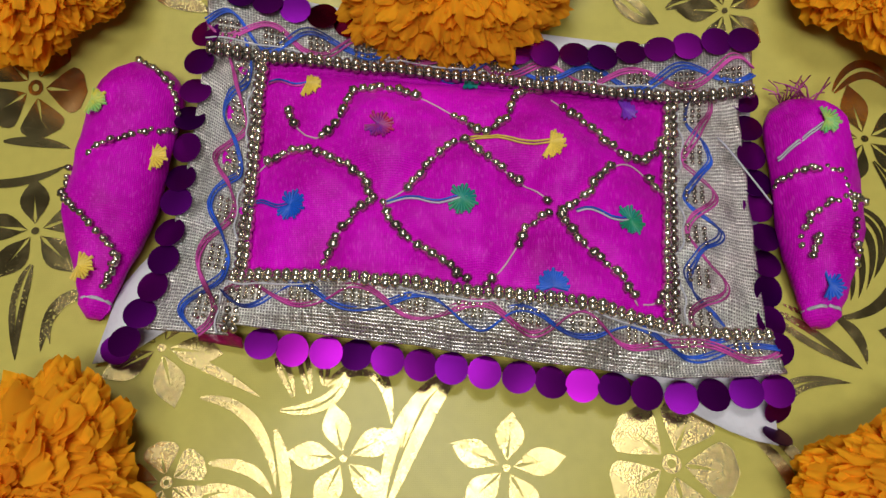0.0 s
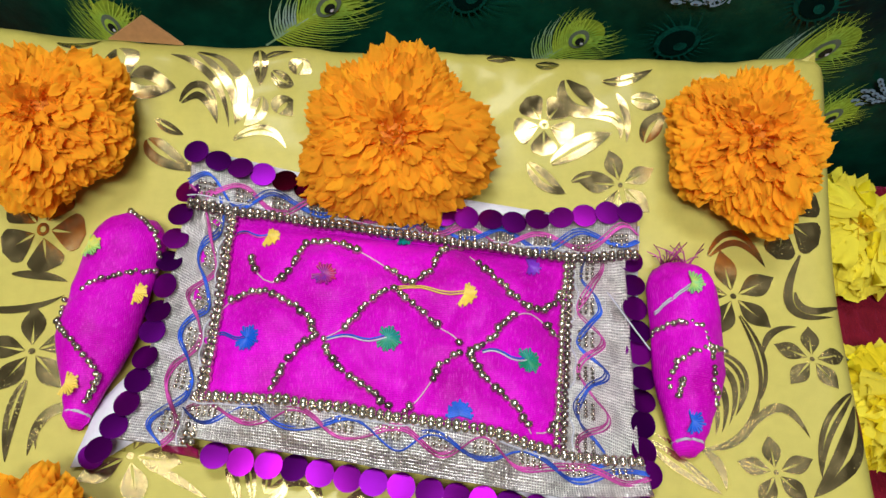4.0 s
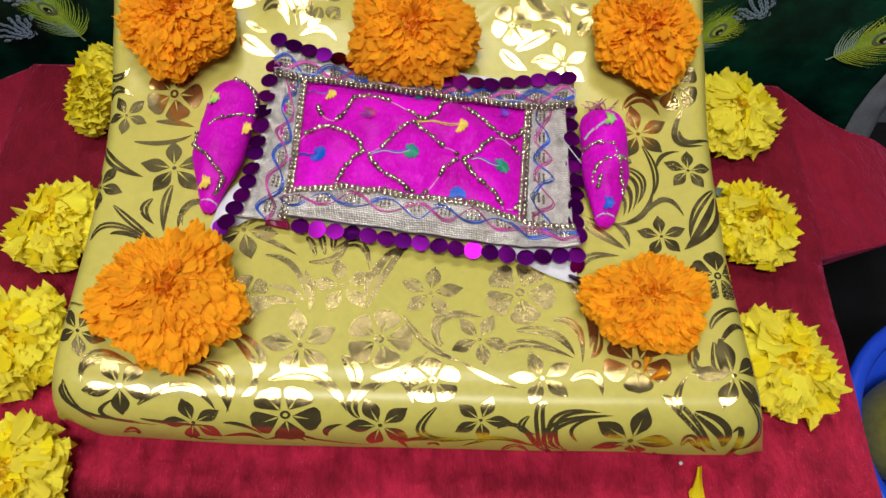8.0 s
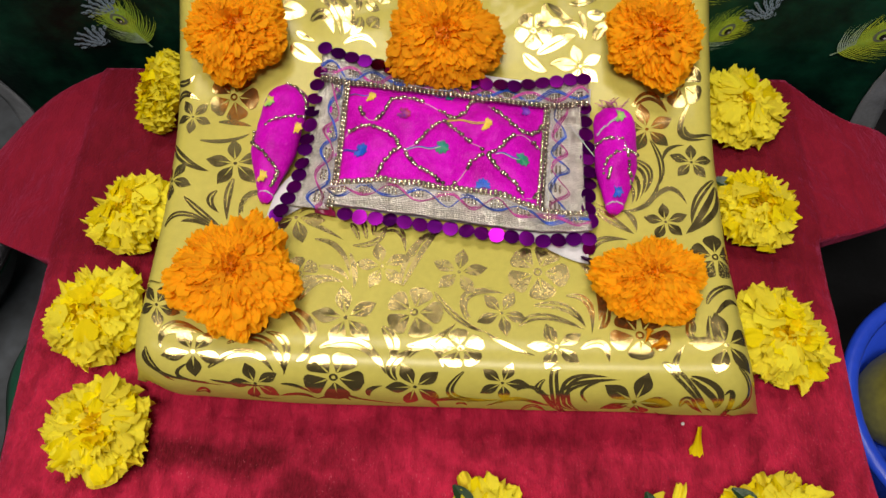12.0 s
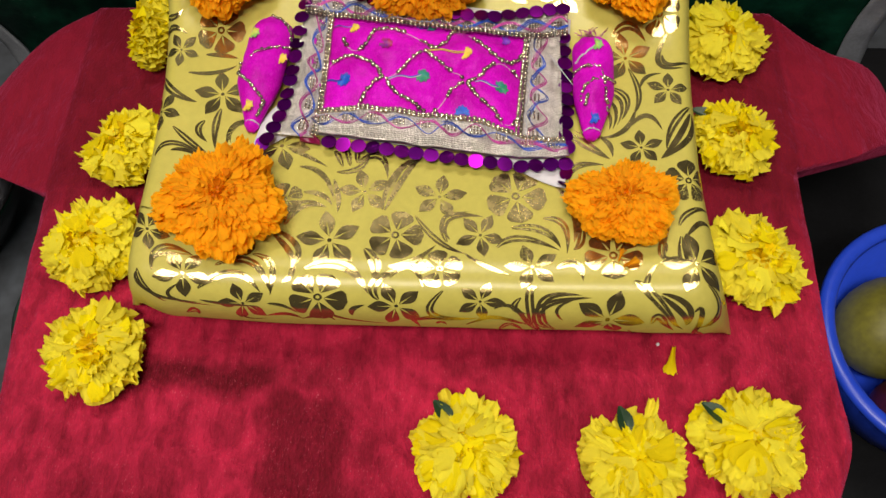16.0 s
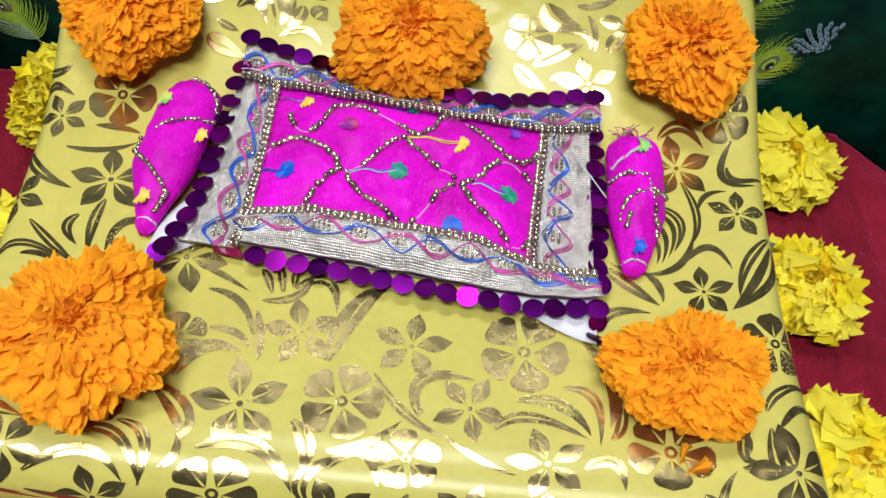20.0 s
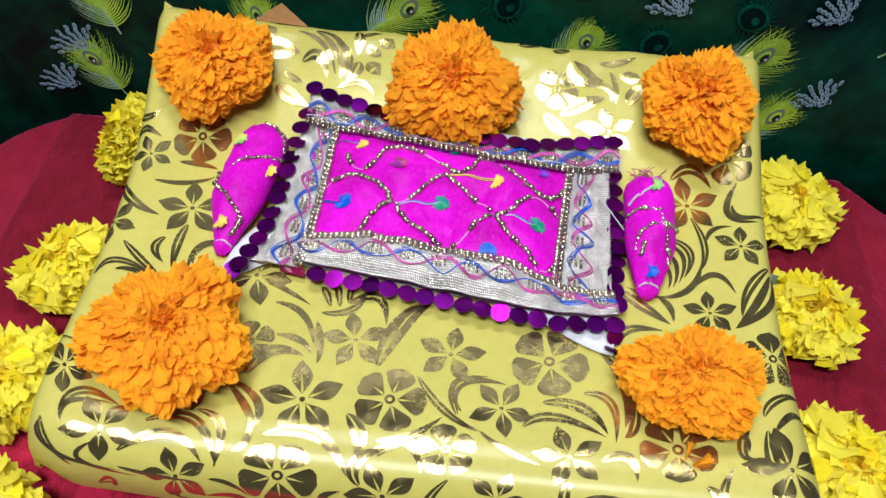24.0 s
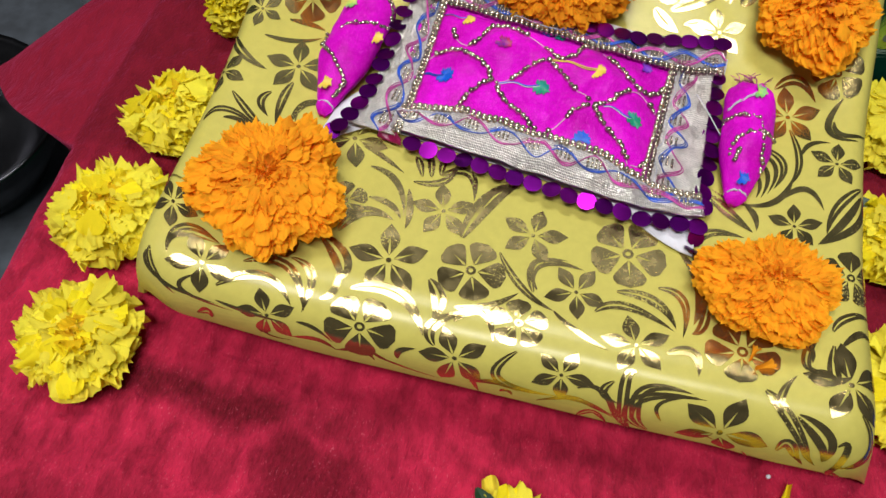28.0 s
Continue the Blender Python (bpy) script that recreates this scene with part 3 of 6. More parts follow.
def mattress_normal(U, V, e=0.0015):
    n = (mattress(U + e, V) - mattress(U - e, V)).cross(mattress(U, V + e) - mattress(U, V - e))
    return n.normalized()


def mattress_grid(u, v):
    U = -0.132 - 0.012 - SIDE + u * (0.141 + 0.144 + 2 * SIDE)
    return mattress(U, V_FRONT + v * (V_BACK - V_FRONT))


bed = tagged(empty("mattress", (0, 0.1, TABLE)), "flat mattress wrapped in mustard paper printed with gold foil flowers", "mattress")


under(sheet("wrapping", mattress_grid, 140, 190, M_WRAP), bed)


me = pyd("paper_corner", [mattress(-0.100, 0.199) + Vector((0, 0.004, -0.001)), mattress(-0.074, 0.199) + Vector((0, 0.004, -0.001)), mattress(-0.0865, 0.199) + Vector((0, 0.007, 0.0085)),
                          mattress(-0.100, 0.199) + Vector((0, 0.0048, -0.001)), mattress(-0.074, 0.199) + Vector((0, 0.0048, -0.001)), mattress(-0.0865, 0.199) + Vector((0, 0.0078, 0.0085))],
         [(0, 1, 2), (5, 4, 3), (0, 2, 5, 3), (2, 1, 4, 5), (1, 0, 3, 4)])
under(link_mesh("paper_corner", me, M_PEACH, None, "folded peach paper corner", smooth=False), bed)


def corner_ear(x, lean):
    """The wrapping pinched to a point at a back corner."""
    foot = mattress(x, 0.2)
    q = [foot + Vector((-0.007 - 0.003 * lean, -0.001, -0.005)), foot + Vector((0.007 - 0.003 * lean, -0.001, -0.005)), foot + Vector((0.003 * lean, 0.004, 0.0012))]
    mid = (q[0] + q[1] + q[2]) / 3 + Vector((0, -0.0006, 0.0012))
    verts = q + [mid] + [p + Vector((0, 0.001, -0.0008)) for p in q + [mid]]
    return pyd("corner_ear", verts, [(0, 1, 3), (1, 2, 3), (2, 0, 3), (5, 4, 7), (6, 5, 7), (4, 6, 7), (1, 0, 4, 5), (2, 1, 5, 6), (0, 2, 6, 4)])


for x, lean in ((-0.1425, -1), (0.1435, 1)):
    under(link_mesh("corner_ear", corner_ear(x, lean), M_WRAP, None, smooth=False), bed)


def fold_layer(k):
    """One layer of the paper folded under at the front corner."""
    q = [(-0.1555, 0.0005), (-0.134, -0.0045), (-0.139, -0.0075 + 0.001 * k), (-0.154, -0.0025 + 0.001 * k)]
    z0 = cloth_z(-0.147, -0.004) + 0.0004 + 0.0022 * k
    top = [(x, y, z0 + (0.0006 if i < 2 else 0.0022)) for i, (x, y) in enumerate(q)]
    bot = [(x, y, z - 0.0005) for x, y, z in top]
    return pyd("corner_fold", top + bot, [(0, 3, 2, 1), (4, 5, 6, 7), (0, 1, 5, 4), (1, 2, 6, 5), (2, 3, 7, 6), (3, 0, 4, 7)])


for k in range(3):
    under(link_mesh("corner_fold", fold_layer(k), M_WRAP, None, smooth=False), bed)


# ---- flowers ----
def petal_mesh(name, seed, frill, cup, narrow):
    """One blunt, folded petal with a notched and ruffled end, 1 long and about 1 wide, its root at the origin and its tip along +y."""
    rnd = random.Random(seed)
    nu, nv = 8, 5
    ph, ph2, ph3 = rnd.uniform(0, 6), rnd.uniform(0, 6), rnd.uniform(0, 6)
    soft = 0.5 if frill < 2.5 else 1.0
    twist, fold = rnd.uniform(-0.24, 0.24) * soft, rnd.uniform(0.10, 0.22)
    blunt = frill < 2.5
    round_off, taper, cut = (0.20, 0.12, 0.03) if blunt else (0.24, 0.26, 0.04)
    notch = [rnd.uniform(-cut, cut * 0.9) for k in range(nu + 1)]
    V = []
    for j in range(nv + 1):
        t = j / nv
        w = (narrow + (1 - narrow) * math.sin(min(1, t * 1.3) * math.pi / 2) ** 1.3) * (1 - taper * max(0, t - 0.6) / 0.4)
        for i in range(nu + 1):
            s = i / nu * 2 - 1
            y = t * (1 - round_off * s * s * t) + (notch[i] if j == nv else 0.0) + 0.03 * t ** 3 * math.sin(s * 4 + ph2)
            z = cup * t * t + t ** 1.4 * fold * math.sin(s * 3.0 + ph) + (0.17 if blunt else 0.11) * t ** 3 * math.sin(s * 7.5 + ph3) + twist * s * t + 0.06 * math.sin(t * 5 + ph2) * t
            V.append((s * w * 0.5, y, z))
    F = [(j * (nu + 1) + i, j * (nu + 1) + i + 1, (j + 1) * (nu + 1) + i + 1, (j + 1) * (nu + 1) + i) for j in range(nv) for i in range(nu)]
    return pyd(name, V, F)


PETALS = {}


def petals_of(mat, frill, narrow):
    key = (mat.name, frill)
    if key not in PETALS:
        PETALS[key] = []
        for k in range(12):
            me = petal_mesh("petal", k + 11, frill, 0.10 - 0.09 * (k % 4), narrow)
            me.materials.append(mat)
            me.polygons.foreach_set("use_smooth", [True] * len(me.polygons))
            PETALS[key].append(me)
    return PETALS[key]


def flower(name, label, category, group, at, axis, R, high, count, mat, length, width, frill, seed, spread=100.0, lean=38.0, ragged=0.08, pale=None, leaf=None, flat=1.0, lobes=(), strays=(), faded=0.12):
    """A flower head: a core and petals that overlap like scales from its heart to its rim."""
    rnd = random.Random(seed)
    loose = 0.34 if mat is M_ORANGE else 0.5
    f = tagged(empty(name, at), label, category, group)
    back = Matrix.Translation(at).inverted()
    q = Vector((0, 0, 1)).rotation_difference(Vector(axis).normalized()).to_matrix().to_4x4() @ Matrix.Diagonal((1, flat, 1, 1)) @ Matrix.Rotation(rnd.uniform(0, 6), 4, "Z")
    base = Matrix.Translation(at) @ q
    bm = bmesh.new()
    bmesh.ops.create_icosphere(bm, subdivisions=2, radius=1, matrix=Matrix.Diagonal((R * 0.74, R * 0.74, high * 0.5, 1)))
    for v in bm.verts:
        v.co += Vector((rnd.uniform(-1, 1), rnd.uniform(-1, 1), rnd.uniform(-1, 1))) * R * 0.03
        v.co.z += high * 0.36
    core = part("core", bm, M_CORE if mat is M_ORANGE else M_CORE_Y, f)
    core.matrix_parent_inverse, core.matrix_basis = back, base
    meshes, other = petals_of(mat, frill, 0.34), petals_of(pale, frill, 0.34) if pale else None
    heart = petals_of(M_ORANGE_DEEP if mat is M_ORANGE else M_YELLOW_DEEP, frill, 0.34)
    low_v, low_f = [], []
    for i in range(count):
        t = (i + 0.5) / count
        th = math.acos(1 - t * (1 - math.cos(radians(spread)))) + rnd.uniform(-0.07, 0.07)
        ph = i * 2.39996 + rnd.uniform(-0.2, 0.2)
        wide = 1 + 0.06 * math.sin(3 * ph + seed) + 0.06 * math.sin(5 * ph + 2 * seed)
        wd = q.to_3x3() @ Vector((math.cos(ph), math.sin(ph), 0))
        for way, grow in lobes:
            off = (math.atan2(wd.y, wd.x) - radians(way) + math.pi) % (2 * math.pi) - math.pi
            wide += grow * math.exp(-(off / 0.36) ** 2)
        d = Vector((math.sin(th) * math.cos(ph), math.sin(th) * math.sin(ph), math.cos(th)))
        k = 1 / math.sqrt((d.x / R) ** 2 + (d.y / R) ** 2 + (d.z / (high if d.z > 0 else high * 0.5)) ** 2)
        tip = d * k * wide * rnd.uniform(1 - ragged, 1 + ragged)
        tip.z = tip.z * 0.7 + high * 0.32
        a = th + radians(lean) * min(1, th / (0.5 if mat is M_ORANGE else 0.9)) + rnd.uniform(-loose, loose)
        a = min(a, radians(112))
        yv = Vector((math.sin(a) * math.cos(ph), math.sin(a) * math.sin(ph), math.cos(a)))
        yv = (yv + Vector((rnd.uniform(-1, 1), rnd.uniform(-1, 1), rnd.uniform(-1, 1))) * 0.07).normalized()
        up = Vector((-math.cos(a) * math.cos(ph), -math.cos(a) * math.sin(ph), math.sin(a)))
        xv = yv.cross(up).normalized()
        xv = Matrix.Rotation(rnd.uniform(-loose, loose), 3, yv) @ xv
        zv = xv.cross(yv)
        small = 0.5 + 0.5 * min(1, th / 0.9)
        L = length * rnd.uniform(0.8, 1.2) * small
        W = width * rnd.uniform(0.75, 1.3) * small
        o = tip - yv * L
        m = Matrix(((xv.x * W, yv.x * L, zv.x * L, o.x), (xv.y * W, yv.y * L, zv.y * L, o.y), (xv.z * W, yv.z * L, zv.z * L, o.z), (0, 0, 0, 1)))
        src = other if other and rnd.random() < faded + 0.6 * smooth_step(0.5, 1.2, th) else meshes
        if rnd.random() < 0.85 - 1.5 * th:
            src = heart
        pick = src[rnd.randrange(12)]
        if i >= 300:
            o2 = len(low_v)
            low_v += [base @ m @ v.co for v in pick.vertices]
            low_f += [tuple(j + o2 for j in p.vertices) for p in pick.polygons]
            continue
        ob = new("petal", pick)
        ob.parent = f
        ob.matrix_parent_inverse, ob.matrix_basis = back, base @ m
    if low_v:
        tagged(under(link_mesh("petal_fringe", pyd("petal_fringe", low_v, low_f), mat), f), kind="stuff")
    turn = math.atan2((q.to_3x3() @ Vector((1, 0, 0))).y, (q.to_3x3() @ Vector((1, 0, 0))).x)
    loose_ones = [(i * 22.5 + rnd.uniform(-11, 11), rnd.uniform(0.98, 1.16), rnd.uniform(0.6, 1.0)) for i in range(16)] if other else []
    for way, reach, broad in list(strays) + loose_ones:
        ph = radians(way) - turn
        a = radians(rnd.uniform(72, 96))
        yv = Vector((math.sin(a) * math.cos(ph), math.sin(a) * math.sin(ph), math.cos(a)))
        xv = Vector((-math.sin(ph), math.cos(ph), rnd.uniform(-0.3, 0.3))).normalized()
        zv = xv.cross(yv).normalized()
        L, W = length * rnd.uniform(1.05, 1.3), width * broad
        o = Vector((math.cos(ph) * R * reach, math.sin(ph) * R * reach, high * rnd.uniform(0.3, 0.6))) - yv * L
        m = Matrix(((xv.x * W, yv.x * L, zv.x * L, o.x), (xv.y * W, yv.y * L, zv.y * L, o.y), (xv.z * W, yv.z * L, zv.z * L, o.z), (0, 0, 0, 1)))
        ob = new("petal", (other or meshes)[rnd.randrange(12)])
        ob.parent = f
        ob.matrix_parent_inverse, ob.matrix_basis = back, base @ m
    if leaf:
        ob = new("sepal", SEPAL)
        ob.parent = f
        ob["label"] = "dark green sepal"
        ob.matrix_parent_inverse = back
        ob.matrix_basis = Matrix.Translation(Vector(at) + Vector(leaf[:3])) @ pose(0, 0, 0, 12, 0, leaf[3]) @ Matrix.Diagonal((0.008, 0.0145, 0.010, 1))
    return f


SEPAL = pyd("sepal", [(s * 0.5 * math.sin(math.pi * min(0.97, 0.12 + 0.86 * j / 6)) ** 0.8, j / 6, 0.25 * abs(s) * math.sin(math.pi * j / 6) - 0.25 * (j / 6) ** 2) for j in range(7) for s in (-1, -0.5, 0, 0.5, 1)],
            [(j * 5 + i, j * 5 + i + 1, j * 5 + i + 6, j * 5 + i + 5) for j in range(6) for i in range(4)])
SEPAL.materials.append(M_LEAF)
ORANGES = [(-0.110, 0.165, 0.0268, 0.030), (0.003, 0.166, 0.0305, 0.032), (0.1175, 0.165, 0.026, 0.032), (-0.0925, 0.0205, 0.0305, 0.027), (0.1065, 0.024, 0.0262, 0.025)]
for k, (x, y, R, hh) in enumerate(ORANGES):
    p = mattress(x, y)
    nrm = mattress_normal(x, y)
    flower("marigold", "full round orange marigold head lying on the mattress", "flower", "marigolds on the mattress",
           p + nrm * 0.003, nrm, R * 0.99, hh * 0.9, 820, M_ORANGE, 0.0088, 0.0066, 2.6, 40 + k, 106, 44, 0.085, flat=0.8 if k == 4 else 1.0, lobes=((), (), ((-80, 0.06), (0, -0.05), (180, -0.05)), ((78, 0.14), (38, -0.10), (-4, 0.06), (148, 0.06), (-48, -0.04)), ())[k])
YELLOWS = [(-0.166, 0.179, 0.025), (-0.173, 0.091, 0.0255), (-0.181, 0.025, 0.027), (-0.167, -0.038, 0.0255), (0.185, 0.179, 0.027),
           (0.182, 0.103, 0.0245), (0.183, 0.023, 0.0275), (0.031, -0.084, 0.0255), (0.114, -0.088, 0.0255), (0.171, -0.077, 0.0265)]
Y_AXIS = {0: (-0.9, -0.15, 0.5), 4: (0.15, -0.1, 1), 5: (0.25, 0, 1), 6: (0.2, 0, 1), 1: (-0.3, 0, 1), 2: (-0.1, 0, 1)}
Y_LEAF = {5: (-0.010, 0.009, 0.016, 60), 7: (-0.007, 0.011, 0.015, 40), 8: (-0.003, 0.012, 0.015, 15), 9: (-0.012, 0.008, 0.016, 50)}
Y_STRAY = {1: ((190, 1.2, 0.4), (-80, 1.15, 0.6)), 2: ((118, 1.22, 0.7), (78, 1.16, 1.1), (188, 1.15, 0.7), (205, 1.15, 0.9)),
           3: ((176, 1.12, 1.0), (32, 1.22, 0.4), (-30, 1.12, 1.3), (225, 1.15, 0.5), (140, 1.1, 0.9)), 5: ((135, 1.12, 0.8), (20, 1.12, 0.8)),
           6: ((-8, 1.18, 1.2), (14, 1.16, 1.0)), 7: ((112, 1.36, 0.6), (160, 1.1, 0.9)), 8: ((68, 1.38, 0.5), (130, 1.1, 0.8)), 9: ((-20, 1.1, 1.0),)}
for k, (x, y, R) in enumerate(YELLOWS):
    flower("yellow_flower", "ragged yellow marigold lying on the red cloth" if k else "ragged yellow marigold leaning on the mattress side", "flower", "yellow flowers round the mattress",
           (x, y, cloth_z(x, y) + (0.012 if k == 0 else 0.003)), Y_AXIS.get(k, (0, 0, 1)), R * 0.98, 0.018 if k > 6 else 0.0225, 175, M_YELLOW, 0.0138, 0.0126, 2.3, 80 + k, 102, 46, 0.13, M_PALE, Y_LEAF.get(k), strays=Y_STRAY.get(k, ()), faded=0.55 if k == 4 else 0.2 if k < 7 else 0.12)


# ---- foil print on the wrapping ----
STARS = [
    (-0.0393, 0.0073, 0.016, 104),
    (-0.0234, 0.0359, 0.0131, 100),
    (0.0147, 0.0338, 0.0131, 81),
    (0.0362, 0.0118, 0.0119, 61),
    (0.0618, -0.0064, 0.0131, 105),
    (-0.132, 0.1207, 0.0097, 48),
    (-0.1056, 0.093, 0.0148, 98),
    (-0.1382, 0.0816, 0.0118, 55),
    (-0.1308, 0.0069, 0.0115, 69),
    (-0.1101, -0.0157, 0.0142, 54),
    (-0.0808, -0.0328, 0.0123, 109),
    (-0.0045, -0.0315, 0.0141, 111),
    (0.0367, -0.0279, 0.0115, 67),
    (0.1138, 0.1197, 0.0143, 29),
    (0.1354, 0.0987, 0.0109, 84),
    (0.1197, 0.0639, 0.0107, 93),
    (-0.0702, 0.0631, 0.0152, -75),
    (0.0995, -0.0378, 0.0172, 70),
    (0.1409, -0.0049, 0.0164, 175),
    (0.0789, 0.1541, 0.0121, 103),
]
ROUNDS = [
    (-0.0062, 0.011, 0.0138, 1),
    (-0.0433, -0.027, 0.0147, -11),
    (0.0541, 0.0348, 0.0154, -8),
    (-0.1114, 0.1333, 0.0134, -1),
    (0.1016, 0.0013, 0.0143, -18),
    (0.0166, -0.0087, 0.0115, 27),
    (0.1414, 0.0429, 0.0121, 88),
    (0.0533, 0.1744, 0.0105, -162),
    (0.1332, 0.1436, 0.0119, -110),
    (-0.0645, 0.0301, 0.0096, -37),
    (-0.0874, 0.0043, 0.0114, -17),
]
LEAVES_A = [
    (0.0033, 0.0222, 0.0151, 0.0081, 0.0289, 0.0012, 0.0024),
    (0.0289, 0.0012, 0.0402, -0.007, 0.0521, -0.0119, 0.0019),
    (0.0196, 0.0074, 0.0198, 0.0211, 0.038, 0.0225, 0.0033),
    (0.0209, 0.0089, 0.0176, 0.0208, 0.031, 0.0253, 0.0018),
    (0.0447, 0.0051, 0.0563, 0.0104, 0.0758, 0.0037, 0.003),
    (0.0517, 0.0162, 0.067, 0.0151, 0.0762, 0.0049, 0.0035),
    (0.0675, 0.0217, 0.0779, 0.0178, 0.079, 0.0016, 0.0028),
    (0.0733, 0.043, 0.0841, 0.0291, 0.0826, 0.0082, 0.0058),
    (0.0872, 0.0189, 0.086, 0.0086, 0.0821, 0.0044, 0.003),
    (-0.013, 0.0253, -0.006, 0.0464, 0.0054, 0.0579, 0.0061),
    (-0.0095, 0.0386, -0.0055, 0.0509, 0.002, 0.0568, 0.0024),
    (-0.0628, 0.0151, -0.0556, 0.0267, -0.0423, 0.026, 0.0041),
]
LEAVES_B = [
    (-0.0552, 0.0345, -0.0456, 0.0331, -0.0396, 0.027, 0.0023),
    (-0.0402, 0.0427, -0.0369, 0.0316, -0.0369, 0.0232, 0.0023),
    (-0.059, 0.0503, -0.0459, 0.0448, -0.0388, 0.0285, 0.0023),
    (-0.0286, 0.0535, -0.0173, 0.0576, -0.0122, 0.044, 0.0033),
    (-0.0393, 0.0474, -0.0269, 0.0508, -0.023, 0.0628, 0.0026),
    (-0.0364, 0.0508, -0.0396, 0.0579, -0.0419, 0.06, 0.0024),
    (-0.0325, 0.0514, -0.0345, 0.0593, -0.0357, 0.0631, 0.0024),
    (-0.0291, 0.0535, -0.0293, 0.0601, -0.0286, 0.0641, 0.0024),
    (-0.0212, 0.003, -0.0154, -0.006, -0.0161, -0.0173, 0.0047),
    (-0.0087, -0.0077, 0.0016, -0.0046, 0.0143, 0.0057, 0.003),
    (-0.0132, -0.0276, -0.015, -0.0179, -0.0019, -0.008, 0.0038),
    (-0.0503, -0.0103, -0.0312, -0.008, -0.0181, -0.0246, 0.0047),
]
LEAVES_C = [
    (-0.0079, -0.0143, 0.0018, -0.0066, 0.0086, -0.0197, 0.0038),
    (0.0183, -0.0218, 0.0134, -0.0367, 0.0371, -0.0383, 0.003),
    (0.0299, -0.0468, 0.0435, -0.0374, 0.0622, -0.0461, 0.0017),
    (0.0437, -0.0321, 0.0587, -0.0378, 0.0709, -0.0818, 0.0019),
    (0.0636, -0.0191, 0.0616, -0.0334, 0.0744, -0.0833, 0.0034),
    (0.0742, -0.0522, 0.067, -0.0279, 0.0864, -0.023, 0.0036),
    (0.0565, -0.025, 0.0536, -0.0314, 0.0602, -0.035, 0.0025),
    (0.0738, -0.0074, 0.0831, -0.0042, 0.0866, -0.0148, 0.0038),
    (-0.0685, 0.0115, -0.0568, 0.0015, -0.057, -0.0087, 0.006),
    (-0.0609, -0.0185, -0.0563, -0.0126, -0.0574, -0.0014, 0.0023),
    (-0.1027, -0.0245, -0.0851, -0.0144, -0.0714, -0.0257, 0.0034),
    (-0.0945, -0.0099, -0.0767, -0.0074, -0.066, -0.0268, 0.0034),
]
LEAVES_D = [
    (-0.0768, -0.002, -0.0667, -0.0089, -0.0671, -0.0269, 0.003),
    (-0.1329, -0.0196, -0.129, -0.0293, -0.1011, -0.034, 0.0019),
    (-0.1123, -0.0225, -0.1161, -0.0315, -0.0949, -0.0354, 0.0015),
    (-0.1262, -0.0135, -0.1207, -0.0004, -0.1053, -0.0049, 0.003),
    (-0.142, 0.105, -0.1324, 0.0935, -0.1185, 0.0874, 0.0036),
    (-0.144, 0.131, -0.1397, 0.1346, -0.1297, 0.1309, 0.0032),
    (-0.146, 0.144, -0.1389, 0.1407, -0.1341, 0.1451, 0.0029),
    (-0.118, 0.1186, -0.1081, 0.1186, -0.1, 0.117, 0.0023),
    (-0.1263, 0.1065, -0.1115, 0.1071, -0.0999, 0.1124, 0.002),
]
LEAVES_E = [
    (-0.0638, 0.0602, -0.0558, 0.0569, -0.0443, 0.0505, 0.0019),
    (-0.0696, -0.04, -0.0579, -0.0385, -0.0516, -0.0432, 0.0015),
    (-0.0686, -0.0323, -0.0611, -0.0331, -0.0533, -0.038, 0.0015),
    (0.1068, 0.1325, 0.1163, 0.138, 0.1251, 0.1294, 0.0036),
    (0.1296, 0.0182, 0.1247, 0.003, 0.1295, -0.0002, 0.0029),
    (0.1182, 0.0109, 0.1258, 0.0084, 0.1269, 0.002, 0.0021),
    (0.1343, 0.0173, 0.1399, 0.0247, 0.1519, 0.0278, 0.0026),
    (0.1347, 0.0112, 0.1354, -0.0024, 0.1411, -0.0004, 0.0037),
    (0.1378, 0.0114, 0.1448, 0.0186, 0.1519, 0.0185, 0.0022),
]
LEAVES_F = [
    (-0.1288, 0.0714, -0.1178, 0.062, -0.1079, 0.0554, 0.0026),
    (-0.1125, 0.0759, -0.1153, 0.0698, -0.1097, 0.063, 0.0028),
    (-0.105, 0.0837, -0.1066, 0.0725, -0.1051, 0.0591, 0.0031),
    (-0.091, 0.0773, -0.0977, 0.0719, -0.0994, 0.0613, 0.0025),
    (-0.0787, 0.0777, -0.0954, 0.0745, -0.0974, 0.0633, 0.0022),
    (-0.1367, 0.0536, -0.1274, 0.0614, -0.1093, 0.0537, 0.0024),
    (-0.1279, 0.0568, -0.1203, 0.0574, -0.1101, 0.0529, 0.0017),
    (0.0825, 0.0726, 0.0927, 0.0651, 0.1035, 0.0571, 0.0038),
    (0.0991, 0.0702, 0.1036, 0.0657, 0.1048, 0.0583, 0.0022),
    (0.0813, 0.0448, 0.0862, 0.053, 0.1002, 0.0536, 0.0031),
]
